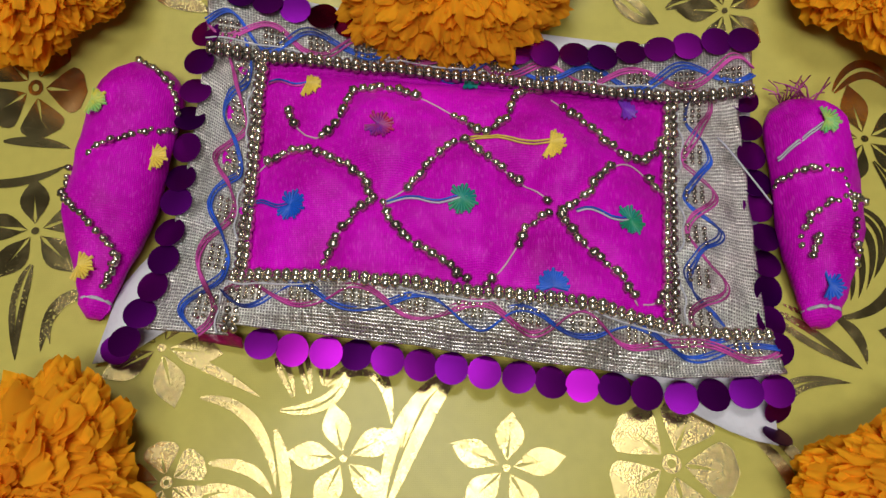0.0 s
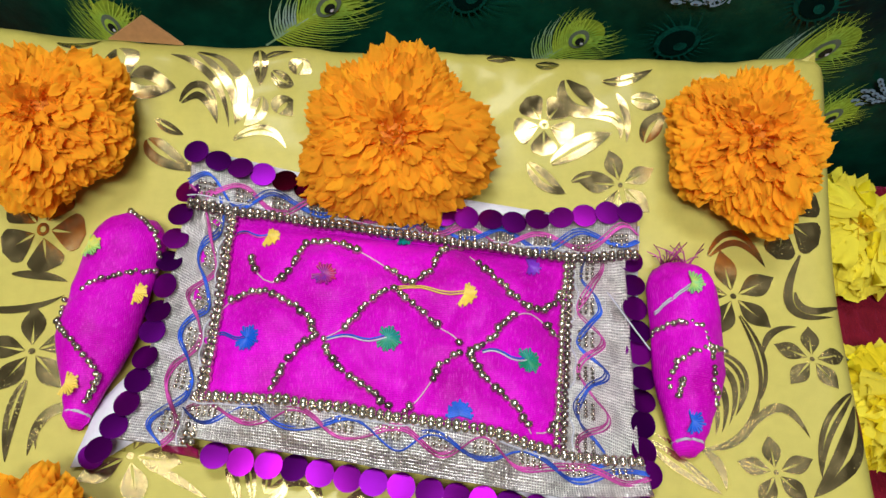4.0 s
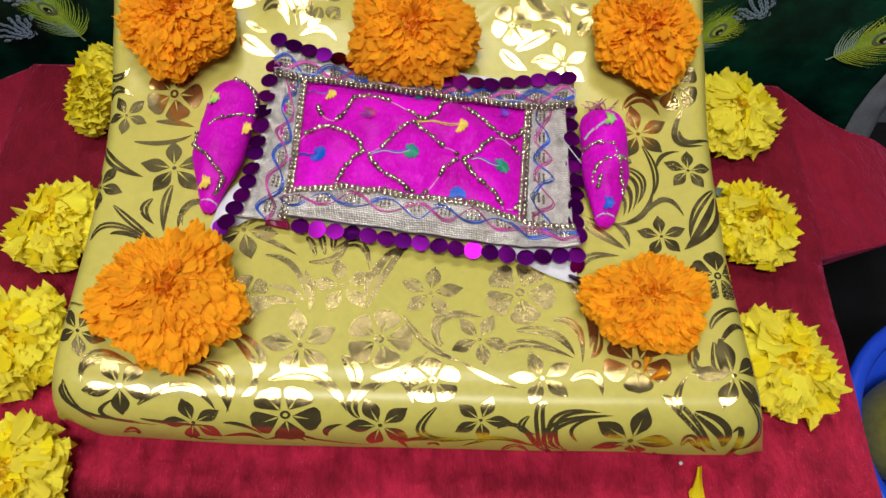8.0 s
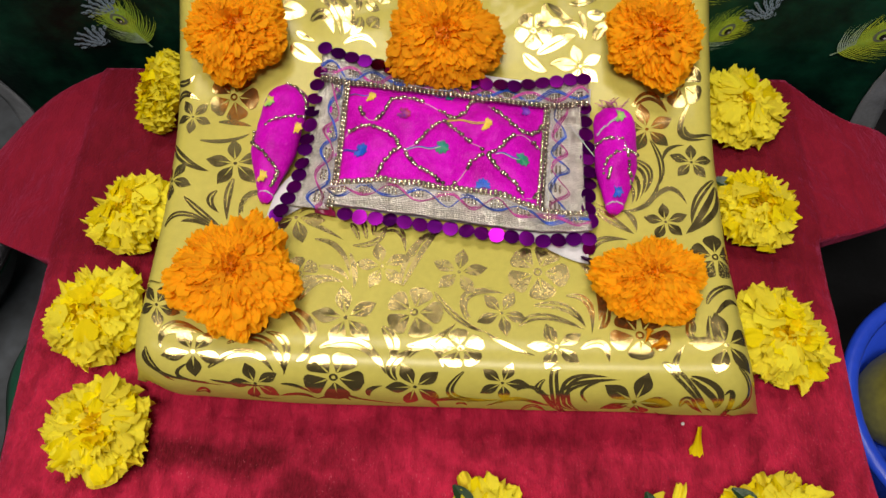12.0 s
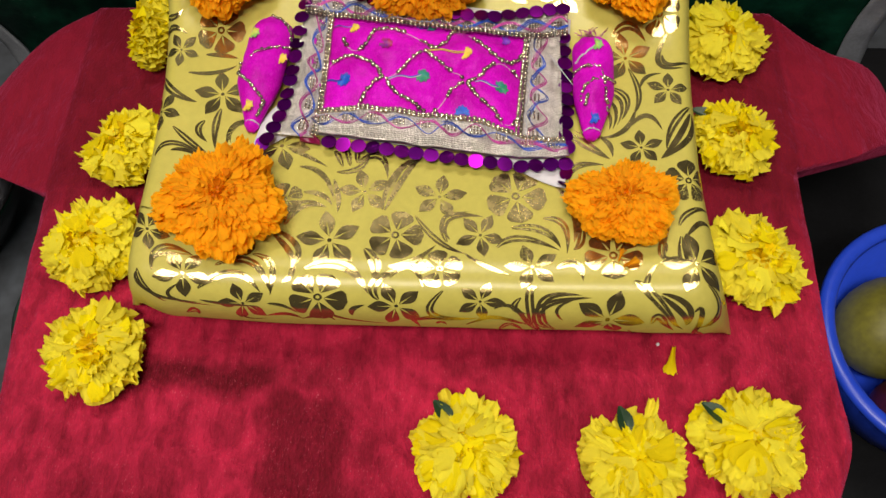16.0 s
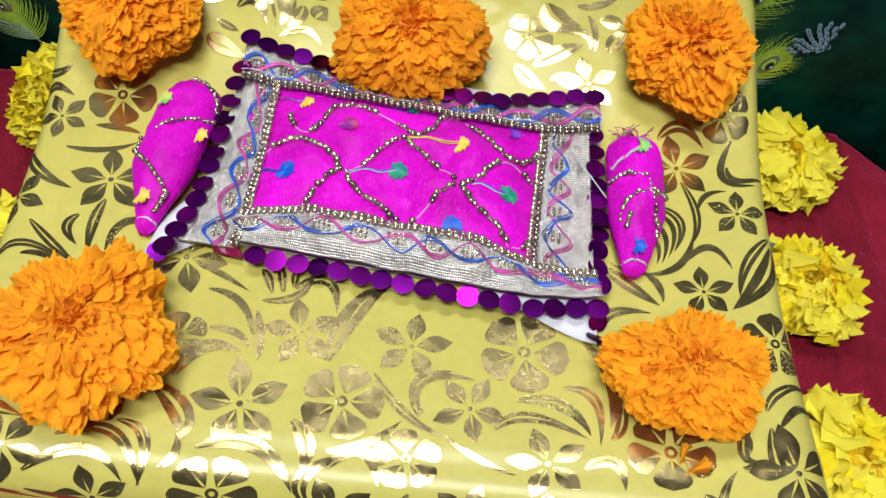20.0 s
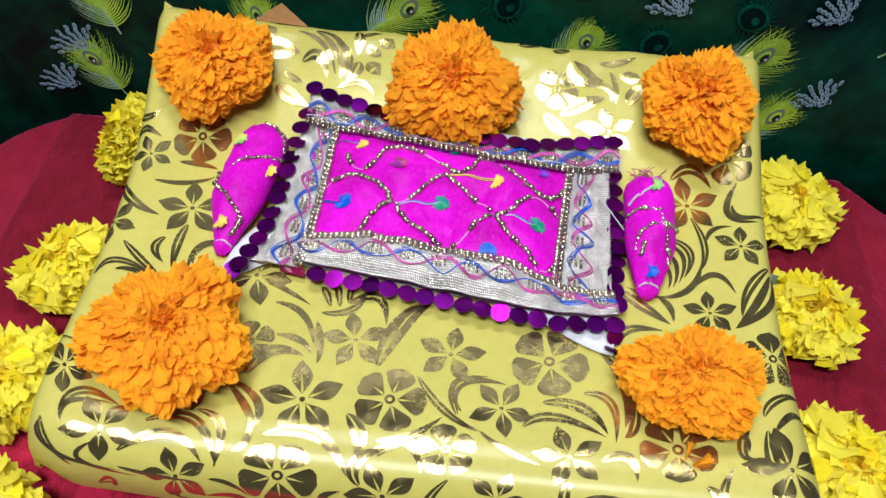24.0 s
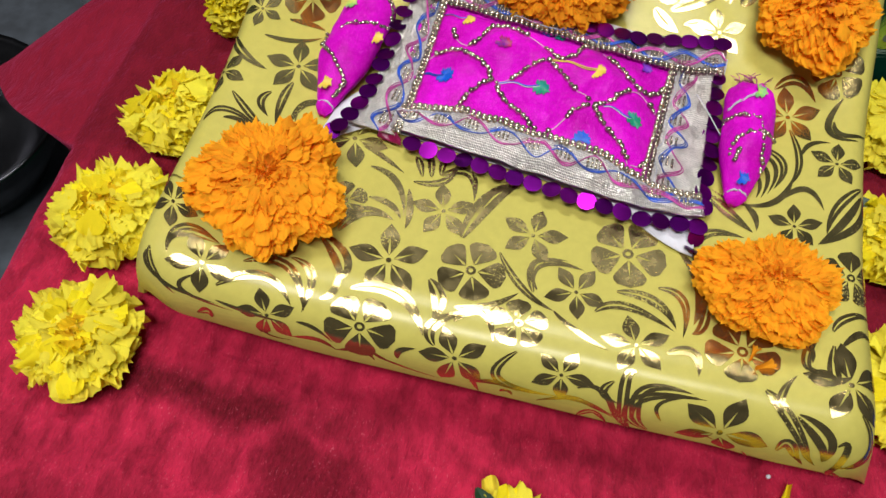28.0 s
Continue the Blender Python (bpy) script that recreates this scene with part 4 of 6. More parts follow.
LEAVES_L = [
    (0.1151, 0.1129, 0.1198, 0.0962, 0.1155, 0.0832, 0.0025),
    (0.1173, 0.0867, 0.1104, 0.0741, 0.0972, 0.0706, 0.0022),
    (0.1012, 0.0708, 0.0933, 0.0712, 0.0846, 0.075, 0.0014),
    (0.1042, 0.1004, 0.1133, 0.0936, 0.1098, 0.0807, 0.0026),
    (0.1039, 0.0972, 0.1103, 0.0906, 0.1075, 0.0777, 0.0016),
    (0.1031, 0.0931, 0.1072, 0.0863, 0.1052, 0.0754, 0.0016),
    (0.1021, 0.0872, 0.1043, 0.0816, 0.1032, 0.0748, 0.0013),
    (0.1208, 0.1005, 0.1248, 0.1074, 0.1328, 0.1096, 0.0017),
    (0.1366, 0.1342, 0.1318, 0.1165, 0.1455, 0.1135, 0.0023),
    (0.1338, 0.1217, 0.1379, 0.1153, 0.1513, 0.1187, 0.002),
    (0.1137, 0.0764, 0.1234, 0.0831, 0.1309, 0.0738, 0.0022),
    (0.1468, 0.0882, 0.1367, 0.0772, 0.1324, 0.062, 0.0031),
    (0.1475, 0.0844, 0.1418, 0.0697, 0.129, 0.0566, 0.0067),
]
LEAVES_G = [
    (0.1113, -0.0143, 0.122, -0.0254, 0.137, -0.0474, 0.0038),
    (0.1241, -0.0223, 0.1355, -0.0312, 0.1377, -0.0412, 0.0059),
    (0.1403, -0.0326, 0.1443, -0.039, 0.1375, -0.0844, 0.0022),
    (0.1462, -0.0166, 0.1542, -0.0303, 0.1419, -0.0457, 0.003),
    (0.1189, -0.025, 0.1171, -0.0153, 0.1219, -0.0048, 0.0025),
    (0.121, -0.0396, 0.1248, -0.0361, 0.1329, -0.0498, 0.0032),
    (0.1106, -0.0514, 0.1256, -0.0811, 0.1296, -0.0834, 0.0019),
    (0.1668, -0.0201, 0.1639, -0.0198, 0.1545, -0.0224, 0.0022),
    (0.0744, -0.0545, 0.0657, -0.0326, 0.0916, -0.0243, 0.0037),
    (0.0775, -0.0386, 0.0752, -0.0302, 0.0883, -0.0236, 0.0013),
    (0.0845, -0.0477, 0.0908, -0.0417, 0.0996, -0.0448, 0.0013),
]
LEAVES_H = [
    (-0.072, 0.18, -0.065, 0.184, -0.059, 0.173, 0.0049),
    (-0.077, 0.197, -0.062, 0.189, -0.055, 0.172, 0.002),
    (-0.068, 0.199, -0.055, 0.189, -0.053, 0.173, 0.0057),
    (-0.057, 0.193, -0.05, 0.185, -0.052, 0.174, 0.0031),
    (-0.045, 0.184, -0.046, 0.178, -0.05, 0.173, 0.0048),
    (-0.095, 0.197, -0.093, 0.193, -0.091, 0.188, 0.0094),
    (-0.09, 0.187, -0.084, 0.186, -0.074, 0.185, 0.0087),
    (-0.08, 0.174, -0.075, 0.171, -0.07, 0.169, 0.0027),
    (-0.047, 0.203, -0.046, 0.195, -0.046, 0.188, 0.0041),
    (-0.044, 0.198, -0.041, 0.201, -0.035, 0.202, 0.0024),
    (-0.042, 0.193, -0.038, 0.19, -0.034, 0.188, 0.0041),
    (-0.033, 0.192, -0.032, 0.195, -0.03, 0.198, 0.0067),
    (-0.039, 0.178, -0.037, 0.181, -0.034, 0.183, 0.0074),
]
LEAVES_K = [
    (-0.082, 0.167, -0.076, 0.162, -0.065, 0.157, 0.006),
    (-0.053, 0.168, -0.043, 0.172, -0.035, 0.166, 0.0027),
    (0.06, 0.193, 0.065, 0.186, 0.075, 0.184, 0.0087),
    (0.068, 0.181, 0.077, 0.18, 0.079, 0.173, 0.0027),
    (0.078, 0.189, 0.081, 0.181, 0.081, 0.172, 0.0022),
    (0.083, 0.187, 0.089, 0.186, 0.093, 0.185, 0.0049),
    (0.087, 0.172, 0.09, 0.178, 0.095, 0.182, 0.0053),
    (0.056, 0.164, 0.067, 0.171, 0.076, 0.175, 0.0053),
    (0.048, 0.164, 0.054, 0.158, 0.061, 0.154, 0.0048),
    (0.063, 0.158, 0.07, 0.16, 0.077, 0.158, 0.0027),
    (0.033, 0.2, 0.038, 0.202, 0.043, 0.201, 0.0041),
    (0.05, 0.2, 0.054, 0.199, 0.058, 0.199, 0.0048),
    (0.073, 0.193, 0.083, 0.194, 0.091, 0.198, 0.0027),
]
LEAVES_I = [
    (-0.1161, 0.1956, -0.1084, 0.1948, -0.1014, 0.2, 0.0023),
    (-0.1327, -0.0178, -0.1293, -0.0271, -0.1192, -0.0348, 0.0025),
    (-0.1252, -0.0159, -0.1225, -0.0058, -0.1063, -0.0045, 0.0019),
    (-0.0264, -0.0381, -0.0261, -0.0342, -0.0199, -0.0312, 0.0022),
    (-0.0382, -0.0373, -0.0255, -0.0432, -0.0089, -0.0481, 0.0015),
    (0.0023, -0.0377, 0.0044, -0.0427, 0.007, -0.0547, 0.0018),
]
LEAVES_J = [
    (0.0026, -0.0431, 0.0117, -0.0388, 0.0229, -0.0415, 0.0018),
    (-0.0811, -0.0379, -0.08, -0.0464, -0.0699, -0.0443, 0.0015),
    (-0.0521, -0.0424, -0.041, -0.0383, -0.0359, -0.0445, 0.002),
    (-0.1109, -0.0435, -0.1061, -0.0393, -0.105, -0.0449, 0.003),
    (0.0393, -0.0388, 0.0519, -0.0388, 0.0632, -0.0454, 0.0013),
    (0.047, -0.055, 0.0522, -0.0435, 0.0589, -0.0576, 0.003),
    (0.0152, -0.0462, 0.0178, -0.0432, 0.0203, -0.0478, 0.0023),
    (0.1443, -0.06, 0.1446, -0.052, 0.1562, -0.0701, 0.0023),
    (-0.1023, -0.0321, -0.0893, -0.0338, -0.0746, -0.0343, 0.0015),
]
FOIL_LIFT = 0.0003


def foil_mesh(name, patches, shift=0.003):
    """Patches of (U, V) grids laid on the wrapping as one thin print."""
    verts, faces = [], []
    for grid in patches:
        o, w = len(verts), len(grid[0])
        for row in grid:
            for U, V in row:
                V += shift * smooth_step(0.12, 0.155, V)
                verts.append(mattress(U, V) + mattress_normal(U, V) * FOIL_LIFT)
        faces += [(o + j * w + i, o + j * w + i + 1, o + (j + 1) * w + i + 1, o + (j + 1) * w + i) for j in range(len(grid) - 1) for i in range(w - 1)]
    return under(link_mesh(name, pyd(name, verts, faces), M_FOIL), bed)


def blade(cu, cv, ang, r0, r1, half, slit, blunt):
    """One printed petal as two halves beside a narrow bare vein."""
    out = []
    ca, sa = math.cos(ang), math.sin(ang)
    for sg in (-1, 1):
        g = []
        for j in range(9):
            t = j / 8
            w = half * (math.sin(math.pi * min(1, t ** 1.05)) ** 1.15 if not blunt else math.sqrt(max(0, 1 - (2 * (t ** 1.3) - 1) ** 2)) * min(1, 0.35 + t))
            inner = min(w, slit * max(0, 1 - t / 0.62))
            row = []
            for i in range(4):
                b = sg * (inner + (w - inner) * i / 3)
                a = r0 + (r1 - r0) * t
                row.append((cu + a * ca - b * sa, cv + a * sa + b * ca))
            g.append(row if sg > 0 else row[::-1])
        out.append(g)
    return out


def ring(cu, cv, r0, r1, n=14):
    return [[(cu + r * math.cos(2 * math.pi * k / n), cv + r * math.sin(2 * math.pi * k / n)) for r in (r1, r0)] for k in range(n + 1)]


rnd = random.Random(3)
for u, v, R, rot in STARS:
    g = [ring(u, v, 0.0, R * 0.07)]
    for k in range(5):
        a = radians(rot + 72 * k + rnd.uniform(-5, 5))
        g += blade(u, v, a, R * 0.13, R * rnd.uniform(1.02, 1.12), R * 0.26, R * 0.04, False)
    foil_mesh("star_flower_print", g)
for u, v, R, rot in ROUNDS:
    g = [ring(u, v, R * 0.07, R * 0.15)]
    for k in range(5):
        a = radians(rot + 72 * k)
        g += blade(u, v, a, R * 0.2, R * 1.03, R * 0.45, R * 0.045, True)
    foil_mesh("round_flower_print", g)
for row in LEAVES_A + LEAVES_B + LEAVES_C + LEAVES_D + LEAVES_E + LEAVES_F + LEAVES_G + LEAVES_H + LEAVES_I + LEAVES_J + LEAVES_K + LEAVES_L:
    p0, pm, p1, w = Vector(row[0:2]), Vector(row[2:4]), Vector(row[4:6]), row[6]
    pc = pm * 2 - (p0 + p1) / 2
    halves = []
    slit = 0.0 if w < 0.0024 else 0.2
    for sg in (-1, 1):
        g = []
        for j in range(15):
            t = j / 14
            p = p0 * (1 - t) ** 2 + pc * 2 * t * (1 - t) + p1 * t * t
            d = ((pc - p0) * (1 - t) + (p1 - pc) * t).normalized()
            h = w * 0.66 * math.sin(math.pi * min(1, 0.05 + 0.95 * t ** 0.85)) ** 0.8
            gap = h * slit * smooth_step(0.78, 0.45, t) if slit else 0.0
            nrm2 = Vector((-d.y, d.x)) * sg
            row2 = [tuple(p + nrm2 * (gap + (h - gap) * i / 2)) for i in range(3)]
            g.append(row2[::-1] if sg > 0 else row2)
        halves.append(g)
    foil_mesh("leaf_print", halves, 0.0 if row in LEAVES_H + LEAVES_K + LEAVES_L + LEAVES_D else 0.003)


# ---- the small quilt ----
def quilt_uv(x, y):
    u = (x + 0.049) / 0.107
    return u, (y - (0.067 - 0.014 * u)) / (0.068 + 0.005 * u)


QUILTING = (
    ((-0.04, 0.1215), (-0.0368, 0.1153), (-0.0319, 0.1123), (-0.0278, 0.1141), (-0.0248, 0.1196), (-0.0227, 0.1261), (-0.0116, 0.125), (-0.0032, 0.1212), (0.0059, 0.115), (0.0104, 0.1122), (0.0158, 0.1167), (0.0199, 0.1267), (0.0274, 0.1301)),
    ((0.0281, 0.1248), (0.0375, 0.114), (0.045, 0.1075), (0.0526, 0.109), (0.0581, 0.1171)),
    ((-0.0486, 0.1058), (-0.0427, 0.1086), (-0.0345, 0.1097), (-0.0275, 0.106), (-0.0205, 0.1015), (-0.017, 0.0952)),
    ((-0.0148, 0.0946), (-0.0082, 0.0985), (-0.0032, 0.1046), (0.0042, 0.1095), (0.0108, 0.1056), (0.0197, 0.099), (0.0255, 0.0938)),
    ((-0.0148, 0.094), (-0.0117, 0.0880), (-0.006, 0.0828), (0.0, 0.0788), (0.0055, 0.0748)),
    ((0.0102, 0.0735), (0.0142, 0.0772), (0.0176, 0.0820), (0.0203, 0.0870), (0.0257, 0.0905)),
    ((0.0285, 0.0906), (0.0352, 0.0958), (0.0393, 0.1017), (0.0473, 0.1054), (0.0559, 0.1004)),
    ((0.0285, 0.0899), (0.0312, 0.085), (0.037, 0.0800), (0.0428, 0.0752), (0.0465, 0.0695)),
    ((0.0480, 0.0700), (0.0508, 0.0706), (0.0535, 0.0728)),
    ((-0.0182, 0.0945), (-0.0222, 0.0905), (-0.0262, 0.0855), (-0.0285, 0.0800)),
)
SEAMS = [(a[0], a[1], b[0] - a[0], b[1] - a[1]) for line in QUILTING for a, b in zip(line, line[1:])]


def seam_near(x, y):
    """1 on a quilted line, falling to 0 a few millimetres beside it."""
    best = 1.0
    for ax, ay, dx, dy in SEAMS:
        px, py = x - ax, y - ay
        if abs(px) > 0.016 or abs(py) > 0.016:
            continue
        t = min(1, max(0, (px * dx + py * dy) / (dx * dx + dy * dy)))
        best = min(best, (px - t * dx) ** 2 + (py - t * dy) ** 2)
    return math.exp(-best / 0.0032 ** 2)


def quilt_z(x, y):
    u, v = quilt_uv(x, y)
    puff = (1 - (2 * u - 1) ** 4) * (1 - (2 * v - 1) ** 4) if 0 < u < 1 and 0 < v < 1 else 0
    rise = 0.197 + 0.004 * smooth_step(0.05, 0.12, y) + 0.025 * smooth_step(0.1, 0.205, y) + 0.004 * min(1.3, abs(x - 0.005) / 0.13) ** 3
    return rise + 0.0065 + (0.0131 + 0.0040 * n3(x, y, 5, 40) + 0.0020 * n3(x, y, 7, 105) + 0.0003 * n3(x * 2.2, y, 8, 190) - 0.0022 * seam_near(x, y)) * puff + 0.0008 * n3(x, y, 9, 90)


quilt = tagged(empty("small_quilt", (0.005, 0.1, 0.2)), "padded magenta satin quilt with silver lace and purple sequin border", "quilt")


def quad_point(c, u, v):
    """Bilinear place between corners bl, br, tr, tl."""
    return tuple((c[0][k] * (1 - u) + c[1][k] * u) * (1 - v) + (c[3][k] * (1 - u) + c[2][k] * u) * v for k in (0, 1))


def quilt_body(u, v):
    x, y = quad_point(((-0.064, 0.071), (0.076, 0.059), (0.077, 0.137), (-0.060, 0.149)), u, v)
    e = min(u, 1 - u, v, 1 - v)
    z = quilt_z(x, y)
    if e < 0.03:
        z -= 0.0055 * (1 - e / 0.03)
    return (x, y, z)


under(sheet("padded_top", quilt_body, 150, 100, M_PINK), quilt)


def lining_point(u, v):
    x, y = quad_point(((-0.0855, 0.0572), (0.079, 0.0375), (0.084, 0.141), (-0.0645, 0.159)), u, v)
    y += (1 - v) * (0.015 * smooth_step(0.0, 0.16, u) * smooth_step(1.0, 0.72, u) + 0.001)
    x += (1 - u) * 0.011 * smooth_step(0.16, 0.42, v) * smooth_step(1.0, 0.88, v)
    lift = 0.004 * smooth_step(0.7, 1, v) * smooth_step(0.3, 0, u)
    return (x, y, top_z(x, y) + 0.0022 + 0.003 * smooth_step(0.12, 0.15, y) + lift)


under(sheet("white_lining", lining_point, 30, 20, M_WHITE, thick=0.0005), quilt)["label"] = "white cotton lining peeping out at the corners"


def along(points, t):
    """Place at a share t of the length of a line of points, straight between them."""
    P = [Vector(p) for p in points]
    seg = [(b - a).length for a, b in zip(P, P[1:])]
    d = t * sum(seg)
    for k, s in enumerate(seg):
        if d <= s or k == len(seg) - 1:
            return P[k].lerp(P[k + 1], d / s)
        d -= s


def length_of(points):
    return sum((Vector(b) - Vector(a)).length for a, b in zip(points, points[1:]))


def smooth_line(points, n):
    """Catmull-Rom places along points."""
    P = [Vector(p) for p in points]
    P = [P[0] * 2 - P[1]] + P + [P[-1] * 2 - P[-2]]
    out = []
    m = len(P) - 3
    for k in range(n + 1):
        f = min(k / n * m, m - 1e-6)
        i, t = int(f), f - int(f)
        a, b, c, d = P[i:i + 4]
        out.append(0.5 * ((2 * b) + (c - a) * t + (2 * a - 5 * b + 4 * c - d) * t * t + (3 * b - a - 3 * c + d) * t ** 3))
    return out


def tube(name, pts, r, mat, parent, sides=5, label=""):
    verts, faces = [], []
    for k, p in enumerate(pts):
        d = (pts[min(k + 1, len(pts) - 1)] - pts[max(k - 1, 0)]).normalized()
        side = d.cross(Vector((0, 0, 1)))
        side = side.normalized() if side.length > 1e-4 else Vector((1, 0, 0))
        up = side.cross(d)
        for i in range(sides):
            a = 2 * math.pi * i / sides
            verts.append(p + side * math.cos(a) * r + up * math.sin(a) * r)
    for k in range(len(pts) - 1):
        faces += [(k * sides + i, k * sides + (i + 1) % sides, (k + 1) * sides + (i + 1) % sides, (k + 1) * sides + i) for i in range(sides)]
    faces.append(tuple(range(sides))[::-1])
    faces.append(tuple((len(pts) - 1) * sides + i for i in range(sides)))
    ob = link_mesh(name, pyd(name, verts, faces), mat, None, label)
    return under(ob, parent)


def bead_data():
    bm = bmesh.new()
    bmesh.ops.create_icosphere(bm, subdivisions=1, radius=1)
    me = bpy.data.meshes.new("bead")
    bm.to_mesh(me)
    bm.free()
    me.materials.append(M_BEAD)
    me.polygons.foreach_set("use_smooth", [True] * len(me.polygons))
    return me


BEAD = bead_data()
BEAD_V = [v.co.copy() for v in BEAD.vertices]
BEAD_F = [tuple(p.vertices) for p in BEAD.polygons]


def bead(p, r, parent, k):
    ob = new("bead", BEAD)
    ob.parent = parent
    ob.matrix_parent_inverse = parent.matrix_basis.inverted()
    r *= 0.80 + 0.42 * (k * 0.618 % 1)
    p = Vector(p) + Vector((0.0003 * math.sin(k * 2.1), 0.0003 * math.cos(k * 3.7), 0))
    ob.matrix_basis = Matrix.Translation(p) @ pose(0, 0, 0, k * 37 % 180, k * 61 % 180, 0) @ Matrix.Diagonal((r, r, r * 0.85, 1))


def bead_row(name, pts, r, parent):
    """A close row of beads sewn down as one trim."""
    verts, faces = [], []
    for k, p in enumerate(pts):
        o = len(verts)
        m = pose(0, 0, 0, k * 37 % 180, k * 61 % 180, 0).to_3x3()
        verts += [p + (m @ v) * r * (0.85 + 0.3 * (k * 0.618 % 1)) for v in BEAD_V]
        faces += [tuple(i + o for i in f) for f in BEAD_F]
    ob = link_mesh(name, pyd(name, verts, faces), M_BEAD, None)
    tagged(ob, kind="stuff")
    return under(ob, parent)


# the four lace strips: inner line, outer line, lift
STRIPS = {
    "left": (((-0.052, 0.064), (-0.050, 0.083), (-0.048, 0.138)), ((-0.073, 0.0655), (-0.0685, 0.085), (-0.062, 0.150)), 0.0006),
    "right": (((0.055, 0.066), (0.0575, 0.096), (0.060, 0.127)), ((0.078, 0.055), (0.078, 0.096), (0.0775, 0.13)), 0.0006),
    "bottom": (((-0.053, 0.0785), (-0.03, 0.0752), (0.0, 0.0720), (0.0275, 0.0688), (0.055, 0.0642), (0.079, 0.0632)), ((-0.055, 0.0668), (-0.025, 0.0634), (0.0, 0.0602), (0.055, 0.0530), (0.081, 0.0538)), 0.0014),
    "top": (((-0.0625, 0.139), (-0.02, 0.1345), (0.06, 0.126), (0.0815, 0.1275)), ((-0.0625, 0.157), (-0.03, 0.149), (0.03, 0.139), (0.0815, 0.1425)), 0.0014),
}


def strip_place(inner, outer, a, b, lift):
    p = along(inner, a).lerp(along(outer, a), b)
    return Vector((p.x, p.y, quilt_z(p.x, p.y) + lift + 0.0004 * math.sin(a * 40) + 0.0007 * n3(p.x, p.y, 11, 130)))


for side, (inner, outer, lift) in STRIPS.items():
    n = 70
    ob = sheet("lace_border", lambda u, v, i=inner, o=outer, l=lift: strip_place(i, o, u, v, l) + Vector((0, 0, 0.00022 * math.cos(v * 6 * math.pi) * smooth_step(0.5, 0.62, v))), n, 24, M_LACE, thick=0.0006)
    under(ob, quilt)["label"] = "woven silver lace strip"
    me = ob.data
    uvl = me.uv_layers.new(name="weave")
    L = length_of(inner)
    W = (Vector(inner[0]) - Vector(outer[0])).length
    for lp in me.loops:
        i, j = lp.vertex_index % (n + 1), lp.vertex_index // (n + 1)
        uvl.data[lp.index].uv = (i / n * L, j / 24 * W)
    waves = max(3, round(L / 0.0245))
    for nm, mat, ph in (("blue_thread", M_BLUE_T, 0.0), ("pink_thread", M_PINK_T, math.pi)):
        pts = [strip_place(inner, outer, t / 160, 0.36 + (0.2 + 0.05 * math.sin(t * 0.11 + ph)) * math.sin(2 * math.pi * waves * t / 160 + ph + 0.35 * math.sin(t * 0.07)), lift + 0.0007 + 0.0003 * math.cos(2 * math.pi * waves * t / 160 + ph)) for t in range(161)]
        pts = [p + Vector((0.0006 * n3(k * 0.09, ph, L * 90, 1), 0.0007 * n3(k * 0.08, ph + 5, L * 50, 1), 0)) for k, p in enumerate(pts)]
        sub_of(tube(nm, pts, 0.00031, mat, quilt), ob)
        sub_of(tube(nm, [p + Vector((0.0011 * n3(k * 0.06, ph + 2, L * 70, 1) - 0.0004, 0.0011 * n3(k * 0.05, ph + 9, L * 30, 1) + 0.0005, 0.0003)) for k, p in enumerate(pts)], 0.00022, mat, quilt), ob)
        pts = [p + Vector((0.0004 + 0.0003 * math.sin(k * 0.2), -0.0008 + 0.0003 * math.sin(k * 0.13), 0.0001)) for k, p in enumerate(pts)]
        sub_of(tube(nm, pts, 0.00030, mat, quilt), ob)
    sub_of(tube("white_cord", [strip_place(inner, outer, t / 80, 0.12 + 0.05 * math.sin(t * 0.23) + 0.02 * math.sin(t * 0.71), lift + 0.0012) for t in range(81)], 0.00024, M_CORD, quilt), ob)
    for b in (-0.06, 0.04):
        cnt = round(L / 0.0024)
        sub_of(bead_row("bead_trim", [strip_place(inner, outer, (k + 0.5) / cnt, b, lift + 0.0012) for k in range(cnt)], 0.0014, quilt), ob)
    # small gilt knots inside the loops of the thread
    knots = []
    for k in range(waves * 2):
        for q in range(12):
            knots.append(strip_place(inner, outer, min(1, max(0, (k + 0.5 + 0.13 * (q % 4 - 1.5)) / (waves * 2))), 0.22 + 0.10 * (q // 4), lift + 0.0007))
    sub_of(bead_row("gilt_knot_trim", knots, 0.00075, quilt), ob)


def disc_data(name, mat):
    """A thin, slightly cupped sequin of radius 1."""
    verts, faces, n = [(0, 0, 0.022)], [], 20
    for r, z in ((0.6, 0.016), (1.0, 0.0), (1.0, 0.0), (0.99, -0.05)):
        verts += [(r * math.cos(2 * math.pi * k / n), r * math.sin(2 * math.pi * k / n), z) for k in range(n)]
    faces += [(0, 1 + k, 1 + (k + 1) % n) for k in range(n)]
    for j in (0, 2):
        faces += [(1 + j * n + k, 1 + (j + 1) * n + k, 1 + (j + 1) * n + (k + 1) % n, 1 + j * n + (k + 1) % n) for k in range(n)]
    me = pyd(name, verts, faces)
    me.materials.append(mat)
    me.polygons.foreach_set("use_smooth", [True] * len(me.polygons))
    return me


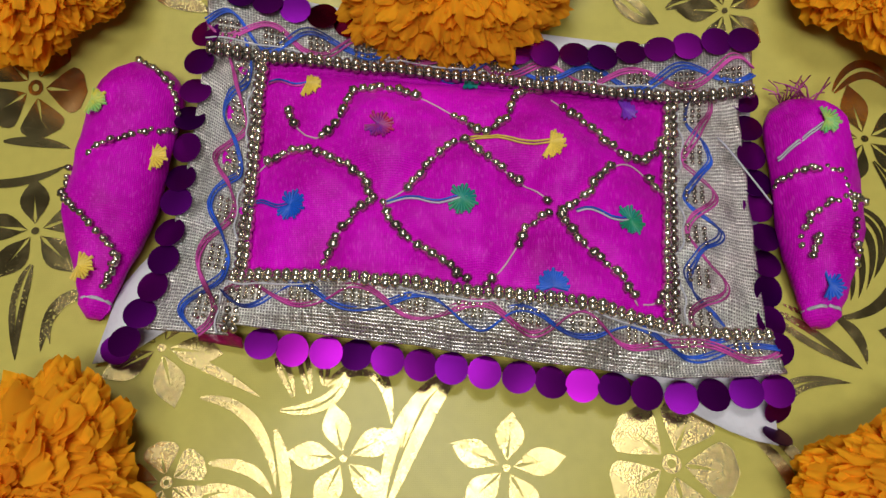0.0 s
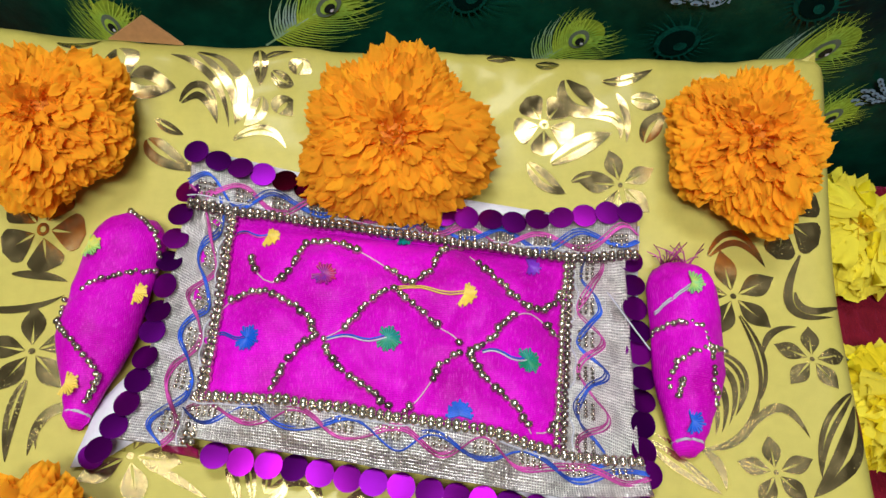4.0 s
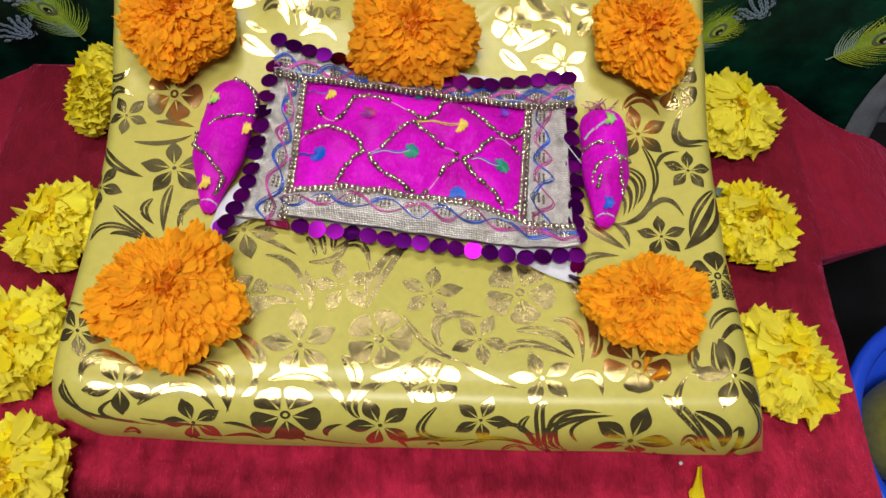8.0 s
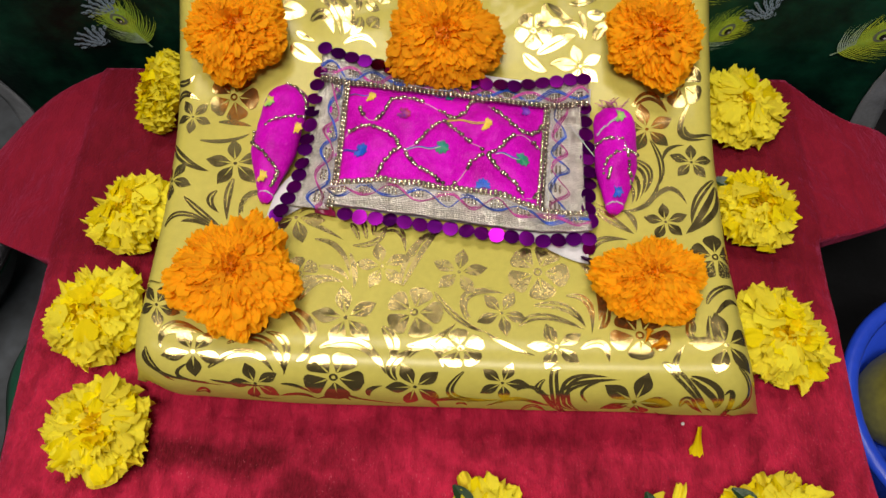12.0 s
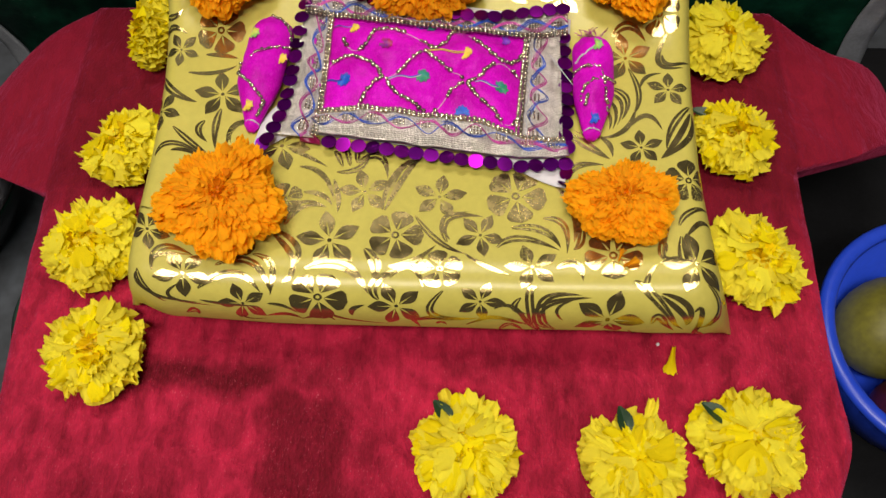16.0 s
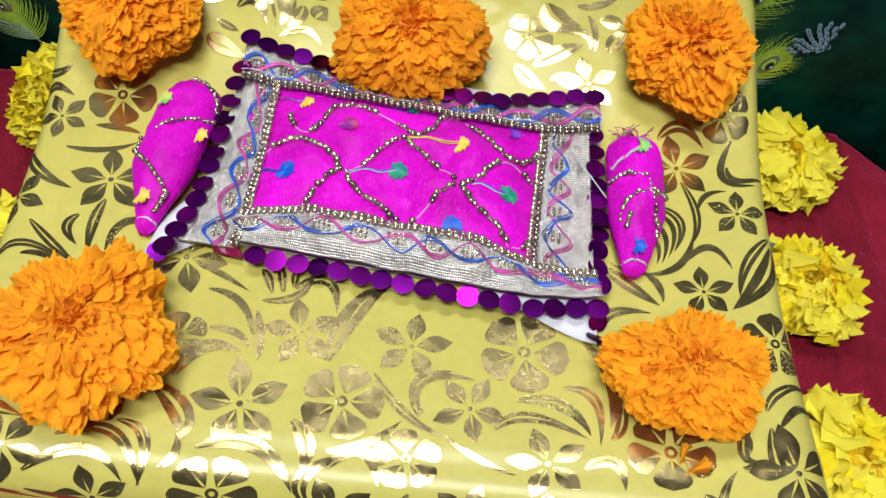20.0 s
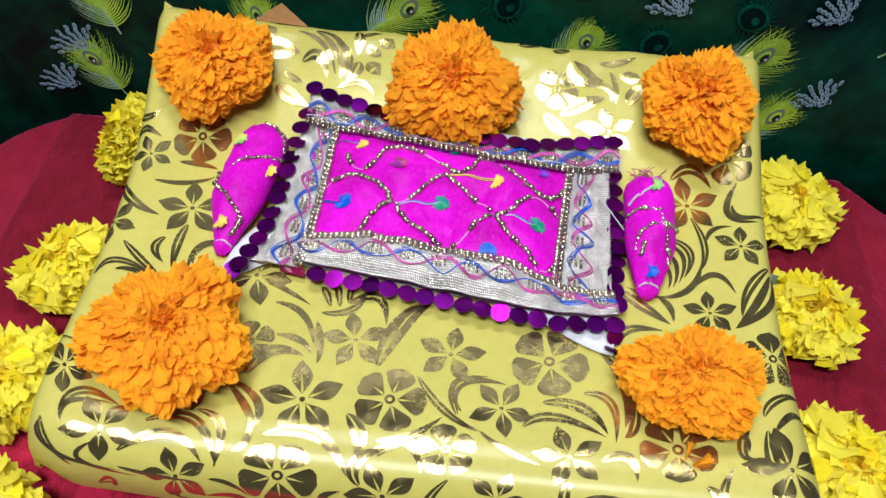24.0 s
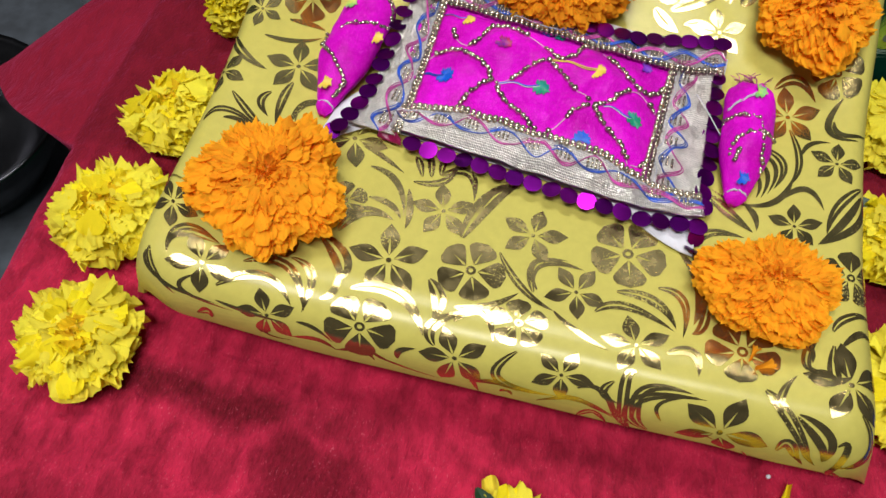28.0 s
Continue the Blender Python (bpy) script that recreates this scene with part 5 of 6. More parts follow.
SEQUIN = disc_data("sequin", M_SEQUIN)
SEQUIN_RED = disc_data("sequin", M_SEQUIN_RED)
rnd = random.Random(8)
ROWS_OF_SEQUINS = (((-0.0438, 0.0617), (-0.0116, 0.0582), (0.022, 0.0532), (0.055, 0.0490), (0.0795, 0.0505)),
                   ((-0.0765, 0.0615), (-0.0695, 0.079), (-0.0675, 0.100), (-0.0655, 0.128), (-0.0625, 0.143)),
                   ((0.0795, 0.1265), (0.0803, 0.108), (0.081, 0.09), (0.0795, 0.0715), (0.0807, 0.060)),
                   ((-0.061, 0.1545), (-0.043, 0.1495), (-0.02, 0.144), (0.012, 0.139), (0.0387, 0.1365), (0.06, 0.1385), (0.079, 0.1405)))
for q, line in enumerate(ROWS_OF_SEQUINS):
    cnt = round(length_of(line) / 0.0076) + 1
    for k in range(cnt):
        p = along(line, k / (cnt - 1))
        red = (q == 1 and rnd.random() < 0.15) or (q == 3 and 3 < k < 6)
        ob = new("sequin", SEQUIN_RED if red else SEQUIN)
        ob.parent = quilt
        ob.matrix_parent_inverse = quilt.matrix_basis.inverted()
        drop = (0.0022, 0.0004, 0.0016, -0.001)[q]
        ob.matrix_basis = Matrix.Translation((p.x + rnd.uniform(-0.0004, 0.0004), p.y + rnd.uniform(-0.0005, 0.0005), quilt_z(p.x, p.y) + 0.0022 - drop)) @ pose(
            0, 0, 0, rnd.uniform(-10, 10) + (3 if q == 0 else 0), rnd.uniform(-10, 10) + (-5 if q == 1 else 8 if q == 2 else 0), 0) @ Matrix.Diagonal((0.0041, 0.0041, 0.0041, 1))
# loose sequins at the turned corners
for x, y, dz, rx in ((-0.0792, 0.0607, 0.002, 30), (0.0795, 0.0465, 0.001, 40), (0.0785, 0.0405, 0.0008, -40), (0.0785, 0.0605, 0.004, 10)):
    ob = new("sequin", SEQUIN)
    ob.parent = quilt
    ob.matrix_parent_inverse = quilt.matrix_basis.inverted()
    ob.matrix_basis = Matrix.Translation((x, y, top_z(x, y) + 0.003 + dz)) @ pose(0, 0, 0, rx, 20, 0) @ Matrix.Diagonal((0.0036, 0.0036, 0.0036, 1))

kk = 0
for line in QUILTING:
    cnt = max(3, round(length_of(line) / 0.0023))
    pts = smooth_line(line, 60)
    pts = [(p.x, p.y) for p in pts]
    tube("bead_thread", [Vector((*along(pts, k / 30).to_2d(), 0)) + Vector((0, 0, quilt_z(*along(pts, k / 30).to_2d()) + 0.0003)) for k in range(31)], 0.00022, M_PEARL, quilt, 4)
    for k in range(cnt + 1):
        p = along(pts, k / cnt)
        kk += 1
        if math.sin(kk * 12.9) > 0.86:
            continue
        bead((p.x, p.y, quilt_z(p.x, p.y) + 0.0009), 0.00155, quilt, kk)


def fan(name, centre, r, ang, mat, parent, height, wide=150, n=13):
    """An embroidered tuft: threads that spread from one point, each lying on the cloth."""
    verts, faces = [], []
    for k in range(n):
        a = radians(ang - wide / 2 + wide * k / (n - 1))
        L = r * (1.0 + 0.12 * math.sin(k * 2.3))
        d, s = Vector((math.cos(a), math.sin(a))), Vector((-math.sin(a), math.cos(a)))
        o = len(verts)
        for t in (0.0, 0.5, 1.0):
            w = r * (0.05 + 0.07 * t)
            for b, lift in ((-1, 0.0003), (0, 0.0011), (1, 0.0003)):
                q = Vector(centre) + d * L * t + s * w * b
                verts.append((q.x, q.y, height(q.x, q.y) + lift))
        faces += [(o + j * 3 + i, o + j * 3 + i + 1, o + j * 3 + i + 4, o + j * 3 + i + 3) for j in (0, 1) for i in (0, 1)]
    return under(link_mesh(name, pyd(name, verts, faces), mat), parent)


TUFTS = ((-0.0365, 0.0946), (0.0058, 0.0933), (0.0469, 0.09), (0.0276, 0.1082), (-0.0343, 0.1284), (0.0071, 0.1313), (-0.0146, 0.1127), (0.027, 0.0722), (0.048, 0.1225))
TUFT_M = (M_T_BLUE, M_T_TEAL, M_T_TEAL, M_T_YELLOW, M_T_YELLOW, M_T_TEAL, M_T_RED, M_T_BLUE, M_T_PURPLE)
for k, c in enumerate(TUFTS):
    back_c = (c[0] - 0.0012, c[1])
    fan("embroidered_tuft", back_c, 0.0036, 90 if k == 7 else -20 + 9 * (k % 3), TUFT_M[k], quilt, quilt_z, 300 if k in (0, 1, 2, 6) else 200, 19)
STEMS = ((-0.0496, 0.0977), (-0.0141, 0.094), (0.032, 0.0903), (0.0063, 0.1096), (-0.046, 0.1301), (-0.0073, 0.1331))
for k, a in enumerate(STEMS):
    b = TUFTS[k]
    pts = [Vector((a[0] + (b[0] - a[0]) * t / 12, a[1] + (b[1] - a[1]) * t / 12 + 0.0008 * math.sin(t * 0.6), 0)) for t in range(13)]
    for off, mm in ((0.0, (M_BLUE_T, M_CORD, M_CORD, M_T_YELLOW, M_PINK_T, M_BLUE_T)[k]), (0.0007, M_BLUE_T if k != 3 else M_T_YELLOW)):
        tube("stem_thread", [Vector((p.x, p.y + off, quilt_z(p.x, p.y + off) + 0.0004)) for p in pts], 0.00028, mm, quilt, 4)


def satin_fold(u, v):
    x, y = -0.060 + 0.011 * u, 0.0618 + 0.005 * v * (1 - 0.6 * u) + 0.002 * (1 - u)
    return (x, y, top_z(x, y) + 0.0035 + 0.0016 * math.sin(u * 9 + v * 2) * v + 0.0035 * v)


under(sheet("satin_fold", satin_fold, 16, 6, M_WINE, thick=0.0006), quilt)["label"] = "wine pink satin turned out below the lace"
tube("loose_thread", smooth_line([Vector((x, y, quilt_z(x, y) + dz)) for x, y, dz in ((0.071, 0.117, 0.001), (0.0735, 0.112, 0.003), (0.078, 0.105, 0.003), (0.084, 0.098, 0.001))], 20), 0.0003, M_CORD, quilt, 4, "loose white thread end")


# ---- bolsters ----
def build_bolster(p0, p1, half, high, bend, waist, lines, tufts, stem, tassel):
    """A small stuffed bolster from head to foot, pinched at both ends."""
    a, b = Vector(p0), Vector(p1)
    axis = (b - a)
    L = axis.length
    d = axis.normalized()
    s = Vector((-d.y, d.x))
    b_ob = tagged(empty("bolster", (*((a + b) / 2), 0.2)), "small stuffed magenta satin bolster with bead lines", "bolster", "bolsters beside the quilt")

    def width(t):
        body = math.sqrt(max(0.03, 1 - (1 - min(1, t / 0.2)) ** 2)) * (1 - (1 - waist) * smooth_step(0.58, 1.0, t))
        return half * (body - 0.07 * smooth_step(0.9, 0.95, t) + 0.05 * smooth_step(0.955, 0.975, t)) * (1 - 0.5 * smooth_step(0.972, 1.0, t))

    def skin(t, c):
        """t from head to foot, c the angle round it, 0 on top."""
        w = width(t)
        m = a + axis * t - s * bend * math.sin(math.pi * t)
        h = high * w / half
        x, y = m.x + s.x * w * math.sin(c), m.y + s.y * w * math.sin(c)
        z = top_z(x, y) + 0.0008 + h * 0.5 * (1 + math.cos(c)) * (0.94 + 0.06 * math.cos(2 * c))
        z += 0.0014 * n3(x, y, c, 90) + 0.0009 * n3(x, y, c, 240) - 0.0016 * max(0, math.sin(t * 19 + 2 * c)) ** 6 * max(0, math.cos(c))
        return Vector((x, y, z))

    n, k = 30, 22
    verts = [skin(j / n, 2 * math.pi * i / k) for j in range(n + 1) for i in range(k)]
    faces = [(j * k + i, j * k + (i + 1) % k, (j + 1) * k + (i + 1) % k, (j + 1) * k + i) for j in range(n) for i in range(k)]
    faces += [tuple(range(k))[::-1], tuple(n * k + i for i in range(k))]
    under(link_mesh("stuffed_body", pyd("stuffed_body", verts, faces), M_PINK), b_ob)
    q = 0
    for line in lines:
        pts = [(t, math.asin(max(-1, min(1, e)))) for t, e in line]
        P = [skin(*along(pts, k2 / 40)) for k2 in range(41)]
        cnt = max(3, round(length_of(P) / 0.0022))
        for k2 in range(cnt + 1):
            q += 1
            p = along(P, k2 / cnt)
            bead(p + Vector((0, 0, 0.0005)), 0.00115, b_ob, q)
    for t, e, mat in tufts:
        c = skin(t, math.asin(e))
        fan("embroidered_tuft", (c.x - 0.001, c.y), 0.0036, -10, mat, b_ob, lambda x, y, c=c, m=a: c.z + 0.0014 - 0.10 * ((x - c.x) ** 2 + (y - c.y) ** 2) / 0.004, 210, 13)
    for off in (0.0, 0.012) if stem else ():
        tube("stem_thread", [skin(stem[0] + off + (stem[2] - stem[0]) * k2 / 10, math.asin(stem[1] + (stem[3] - stem[1]) * k2 / 10)) + Vector((0, 0, 0.0008)) for k2 in range(11)], 0.00026, M_CORD, b_ob, 4)
    tie = skin(0.945, 0)
    tube("tie_thread", [skin(0.945, cc * 2 * math.pi / 16) + Vector((0, 0, 0.0003)) for cc in range(17)], 0.00045, M_CORD, b_ob)
    if tassel:
        rr = random.Random(4)
        for k2 in range(24):
            e = Vector((rr.uniform(-0.007, 0.007), rr.uniform(0.002, 0.008), rr.uniform(-0.002, 0.003)))
            st = skin(0.02, rr.uniform(-1.2, 1.2))
            tube("frayed_thread", [st, st + e * 0.5 + Vector((0, 0, 0.002)), st + e], 0.0002, M_PINK_T, b_ob, 4)
    return b_ob


build_bolster((-0.0785, 0.1385), (-0.0868, 0.0695), 0.0118, 0.0175, 0.0005, 0.36,
              (((0.29, 0.97), (0.34, 0.6), (0.40, 0.15), (0.46, -0.45)), ((0.50, -0.97), (0.60, -0.92), (0.66, -0.6), (0.74, 0.1), (0.80, 0.7)),
               ((0.03, -0.3), (0.07, 0.3), (0.13, 0.8), (0.25, 0.99)), ((0.80, 0.75), (0.90, 0.6))),
              ((0.27, -0.55, M_T_GREEN), (0.86, -0.25, M_T_YELLOW), (0.43, 0.9, M_T_YELLOW)), (), False)
build_bolster((0.0945, 0.1285), (0.0932, 0.0672), 0.0108, 0.017, -0.0008, 0.46,
              (((0.44, -0.97), (0.42, -0.4), (0.42, 0.05), (0.48, 0.3), (0.60, 0.45), (0.72, 0.62), (0.78, 0.9)), ((0.72, -0.75), (0.63, -0.55), (0.58, -0.1), (0.55, 0.4), (0.52, 0.98)), ((0.70, -0.4), (0.76, -0.5))),
              ((0.22, 0.15, M_T_GREEN), (0.88, 0.05, M_T_BLUE)), (0.34, -0.93, 0.23, 0.0), True)


# ---- prints on the backdrop ----
def on_drape(x, z):
    return Vector((x, drape(x, z) - 0.0022, z))


def print_mesh(name, tris, mat, label=""):
    verts, faces = [], []
    for poly in tris:
        o = len(verts)
        verts += [on_drape(x, z) for x, z in poly]
        faces.append(tuple(range(o, o + len(poly))))
    return under(link_mesh(name, pyd(name, verts, faces), mat, None, label, smooth=False), backdrop)


def ellipse(cx, cz, rx, rz, rot, n=16):
    c, s = math.cos(rot), math.sin(rot)
    return [(cx + rx * math.cos(2 * math.pi * k / n) * c - rz * math.sin(2 * math.pi * k / n) * s, cz + rx * math.cos(2 * math.pi * k / n) * s + rz * math.sin(2 * math.pi * k / n) * c) for k in range(n)]


def barb(p, ang, L, w, curl):
    """A fine curved barb as a chain of slim pieces."""
    out, q, a = [], Vector(p), ang
    for k in range(4):
        d = Vector((math.cos(a), math.sin(a)))
        n2 = Vector((-d.y, d.x))
        w0, w1 = w * (1 - k / 4), w * (1 - (k + 1) / 4.2)
        e = q + d * L / 4
        out.append([tuple(q - n2 * w0), tuple(e - n2 * w1), tuple(e + n2 * w1), tuple(q + n2 * w0)])
        q, a = e, a + curl
    return out


def feather(x, z, S, ang, flip, seed, faint=False):
    """A printed peacock feather: quill, fringe of barbs and an eye near its tip."""
    rr = random.Random(seed)
    d = Vector((math.cos(ang), math.sin(ang)))
    n2 = Vector((-d.y, d.x)) * flip
    root = Vector((x, z)) - d * S * 0.55
    upper, lower = [], []
    for k in range(22):
        t = k / 21
        p = root + d * S * 0.62 * t
        L = S * (0.34 + 0.34 * math.sin(math.pi * (0.15 + 0.75 * t))) * rr.uniform(0.85, 1.1)
        upper += barb(p, math.atan2((d * (0.25 + 0.9 * t) + n2).y, (d * (0.25 + 0.9 * t) + n2).x), L, S * 0.011, -flip * (0.16 + 0.1 * rr.random()))
        low = d * (0.45 + 0.8 * t) - n2
        (lower if t < 0.42 else upper).extend(barb(p, math.atan2(low.y, low.x), L * 0.9, S * 0.011, flip * (0.16 + 0.1 * rr.random())))
    tip = root + d * S * 0.62
    for k in range(15):
        a = ang + (k - 7) / 7 * 1.25
        upper += barb(tip, a, S * 0.4 * rr.uniform(0.85, 1.1), S * 0.012, 0.1 * (k - 7) / 7)
    body = [ellipse((tip + d * S * 0.04).x, (tip + d * S * 0.04).y, S * 0.27, S * 0.2, ang, 18)]
    body.append([tuple(root), tuple(tip - n2 * S * 0.17), tuple(tip + n2 * S * 0.17)] if flip < 0 else [tuple(root), tuple(tip + n2 * S * 0.17), tuple(tip - n2 * S * 0.17)])
    upper += [ellipse((root + d * S * 0.62 * q).x, (root + d * S * 0.62 * q).y, S * 0.09, S * 0.022, ang, 8) for q in (0.3, 0.5, 0.7)]
    if faint:
        rays = [barb((tip.x + S * 0.2 * math.cos(a), tip.y + S * 0.16 * math.sin(a)), a + 0.3, S * rr.uniform(0.1, 0.3), S * 0.010, 0.1) for a in [0.26 * k for k in range(24)]]
        plume = print_mesh("faint_feather_print", [ellipse(tip.x, tip.y, S * 0.22, S * 0.17, ang + 0.3)] + [b for ray in rays for b in ray], M_TEAL)
        sub_of(print_mesh("eye", [ellipse(tip.x, tip.y, S * 0.17, S * 0.13, ang + 0.3)], M_DEEP), plume).location.y -= 0.0005
        sub_of(print_mesh("eye", [ellipse(tip.x + S * 0.03, tip.y - S * 0.03, S * 0.06, S * 0.045, ang)], M_TEAL), plume).location.y -= 0.0009
        return
    plume = print_mesh("feather_print", upper, M_FEATHER)
    sub_of(print_mesh("plume_body", body, M_PLUME), plume).location.y += 0.0005
    sub_of(print_mesh("fringe", lower + barb(root - d * S * 0.12, ang, S * 0.7, S * 0.012, 0.0), M_FRINGE), plume)
    for r1, r2, mat, lift, side in ((0.145, 0.095, M_EYE_GREY, 0.0005, 0.0), (0.095, 0.062, M_FEATHER, 0.0009, 0.0), (0.062, 0.042, M_EYE_DARK, 0.0013, 0.01), (0.02, 0.014, M_WHITE, 0.0016, 0.03)):
        ob = sub_of(print_mesh("eye", [ellipse(tip.x + S * side, tip.y - S * side, S * r1, S * r2, ang + 0.3)], mat), plume)
        ob.location.y -= lift


def peacock(x, z, S, seed):
    """A small pale printed peacock, its tail of drop-shaped plumes fanned up and back."""
    rr = random.Random(seed)
    out, dark = [], []
    px, pz = x + 0.22 * S, z - 0.36 * S
    for ringn, (cnt, r) in enumerate(((3, 0.18), (5, 0.36), (6, 0.54), (7, 0.72), (6, 0.88))):
        for k in range(cnt):
            a = radians(72 + 112 * (k + 0.5 * (ringn % 2)) / (cnt - 0.5)) + rr.uniform(-0.05, 0.05)
            cx, cz = px + S * r * math.cos(a), pz + S * r * 0.95 * math.sin(a)
            out.append(ellipse(cx, cz, S * 0.11, S * 0.062, a, 10))
            dark.append(ellipse(cx + S * 0.012 * math.cos(a), cz + S * 0.012 * math.sin(a), S * 0.050, S * 0.016, a, 8))
            if ringn:
                out += barb((cx - math.cos(a) * S * 0.17, cz - math.sin(a) * S * 0.17), a, S * 0.12, S * 0.010, 0)
    for k in range(4):
        out += barb((px - 0.16 * S + 0.07 * S * k, pz - 0.03 * S), 2.9 - 0.5 * k, S * 0.2, S * 0.016, 0.3)
    out += barb((px - 0.1 * S, pz - 0.06 * S), 0.15, S * 0.36, S * 0.030, 0.34)
    out += barb((px + 0.20 * S, pz + 0.04 * S), 1.2, S * 0.2, S * 0.026, 0.4)
    bird = print_mesh("peacock_print", out, M_PEACOCK)
    sub_of(print_mesh("tail_pattern", dark, M_EYE_DARK), bird).location.y -= 0.0005


FEATHERS = ((-0.196, 0.219, 0.05, 1.9), (-0.111, 0.263, 0.052, 1.3), (-0.027, 0.224, 0.046, 0.6), (0.067, 0.262, 0.052, 0.9), (0.155, 0.216, 0.05, 0.5),
            (0.150, 0.288, 0.052, 0.9), (-0.031, 0.290, 0.052, 0.8), (0.030, 0.294, 0.052, 0.7), (-0.206, 0.172, 0.046, 2.0), (-0.104, 0.217, 0.04, 1.4),
            (0.066, 0.214, 0.04, 0.9), (0.175, 0.175, 0.046, 0.6), (-0.295, 0.215, 0.05, 0.8), (0.24, 0.235, 0.05, 0.7),
            (0.27, 0.175, 0.05, 0.8), (-0.19, 0.31, 0.05, 0.9), (-0.25, 0.27, 0.05, 0.8))
for k, (x, z, S, a) in enumerate(FEATHERS):
    feather(x, z, S * 0.88, a, 1 if k % 2 else -1, k)
PEACOCKS = ((-0.166, 0.254), (-0.067, 0.254), (0.012, 0.250), (0.108, 0.246), (0.189, 0.242), (-0.226, 0.160), (0.198, 0.190), (-0.212, 0.186), (0.11, 0.31), (-0.075, 0.312), (0.2, 0.31), (-0.25, 0.225), (0.255, 0.21))
for k, (x, z) in enumerate(PEACOCKS):
    peacock(x - 0.0015, z + 0.001, 0.0185, k)
for k, (x, z) in enumerate(((-0.149, 0.230), (0.100, 0.219), (0.147, 0.238), (0.024, 0.228), (-0.031, 0.243), (0.17, 0.268))):
    feather(x, z, 0.042, (1.9, 0.7, 2.2, 0.9, 1.5, 0.6)[k], 1 if k % 2 else -1, k + 60, faint=True)


# ---- beside the stool ----
def revolve(bm, profile, n=40):
    rings = [[bm.verts.new((r * math.cos(2 * math.pi * k / n), r * math.sin(2 * math.pi * k / n), z)) for k in range(n)] for r, z in profile]
    for a, b in zip(rings, rings[1:]):
        for k in range(n):
            bm.faces.new((a[k], a[(k + 1) % n], b[(k + 1) % n], b[k]))
    return rings


def build_basket(at):
    bk = tagged(empty("plastic_basket", at), "round blue plastic basket on the floor", "basket")
    bm = bmesh.new()
    r = revolve(bm, [(0.058, 0.0), (0.062, 0.004), (0.077, 0.066), (0.074, 0.067), (0.059, 0.008), (0.055, 0.006)])
    bm.faces.new(r[0][::-1])
    bm.faces.new(r[-1])
    part("bowl", bm, M_BLUE, bk)
    bm = bmesh.new()
    prof = [(0.0785 + 0.0052 * math.cos(a), 0.068 + 0.004 * math.sin(a)) for a in [2 * math.pi * k / 10 for k in range(11)]]
    revolve(bm, prof, 56)
    bmesh.ops.remove_doubles(bm, verts=bm.verts, dist=1e-5)
    part("rim", bm, M_BLUE, bk)
    return bk


build_basket((0.331, 0.012, 0.008))


def build_fruit(at, r, mat=M_FRUIT, long=1.18, label="olive green fruit lying in the blue basket"):
    bm = bmesh.new()
    bmesh.ops.create_uvsphere(bm, u_segments=28, v_segments=18, radius=r)
    for v in bm.verts:
        v.co.x *= long
        v.co *= 1 + 0.025 * noise.noise(v.co * 30)
        if v.co.x > r:
            v.co.x += 0.004 * (v.co.x / r - 1)
    f = part("fruit", bm, mat, None)
    f.location = at
    f.rotation_euler = (0, 0.15, 0.5)
    bm = bmesh.new()
    bmesh.ops.create_cone(bm, segments=8, radius1=0.003, radius2=0.0018, depth=0.007, cap_ends=True, matrix=Matrix.Translation((r * 1.2, 0, 0)) @ Matrix.Rotation(radians(90), 4, "Y"))
    part("stalk", bm, M_WOOD, f)
    return tagged(f, label, "fruit")


build_fruit((0.306, 0.029, 0.048), 0.033)
for at, r in (((0.352, -0.010, 0.046), 0.030), ((0.358, 0.048, 0.043), 0.027), ((0.308, -0.026, 0.039), 0.023)):
    build_fruit(at, r, M_DARK_FRUIT, 1.03, "dark red fruit lying in the blue basket")


def build_bowl(at):
    b = tagged(empty("steel_bowl", at), "dark steel bowl on the floor", "bowl")
    bm = bmesh.new()
    r = revolve(bm, [(0.03, 0.0), (0.05, 0.008), (0.064, 0.035), (0.07, 0.06), (0.074, 0.062), (0.074, 0.059), (0.066, 0.057), (0.06, 0.034), (0.045, 0.011), (0.02, 0.006)])
    bm.faces.new(r[0][::-1])
    bm.faces.new(r[-1])
    part("body", bm, M_STEEL, b)


build_bowl((-0.372, 0.118, 0.0))
# added sheet: stands in for the dark floor at the right
bm = bmesh.new()
box(bm, 0.205, 0.66, -0.42, 0.30, 0.0005, 0.008, 0.003)
tagged(part("dark_floor_sheet", bm, M_BLACK, None, smooth=False), "black sheet added over the dark right side of the concrete floor", "mat")


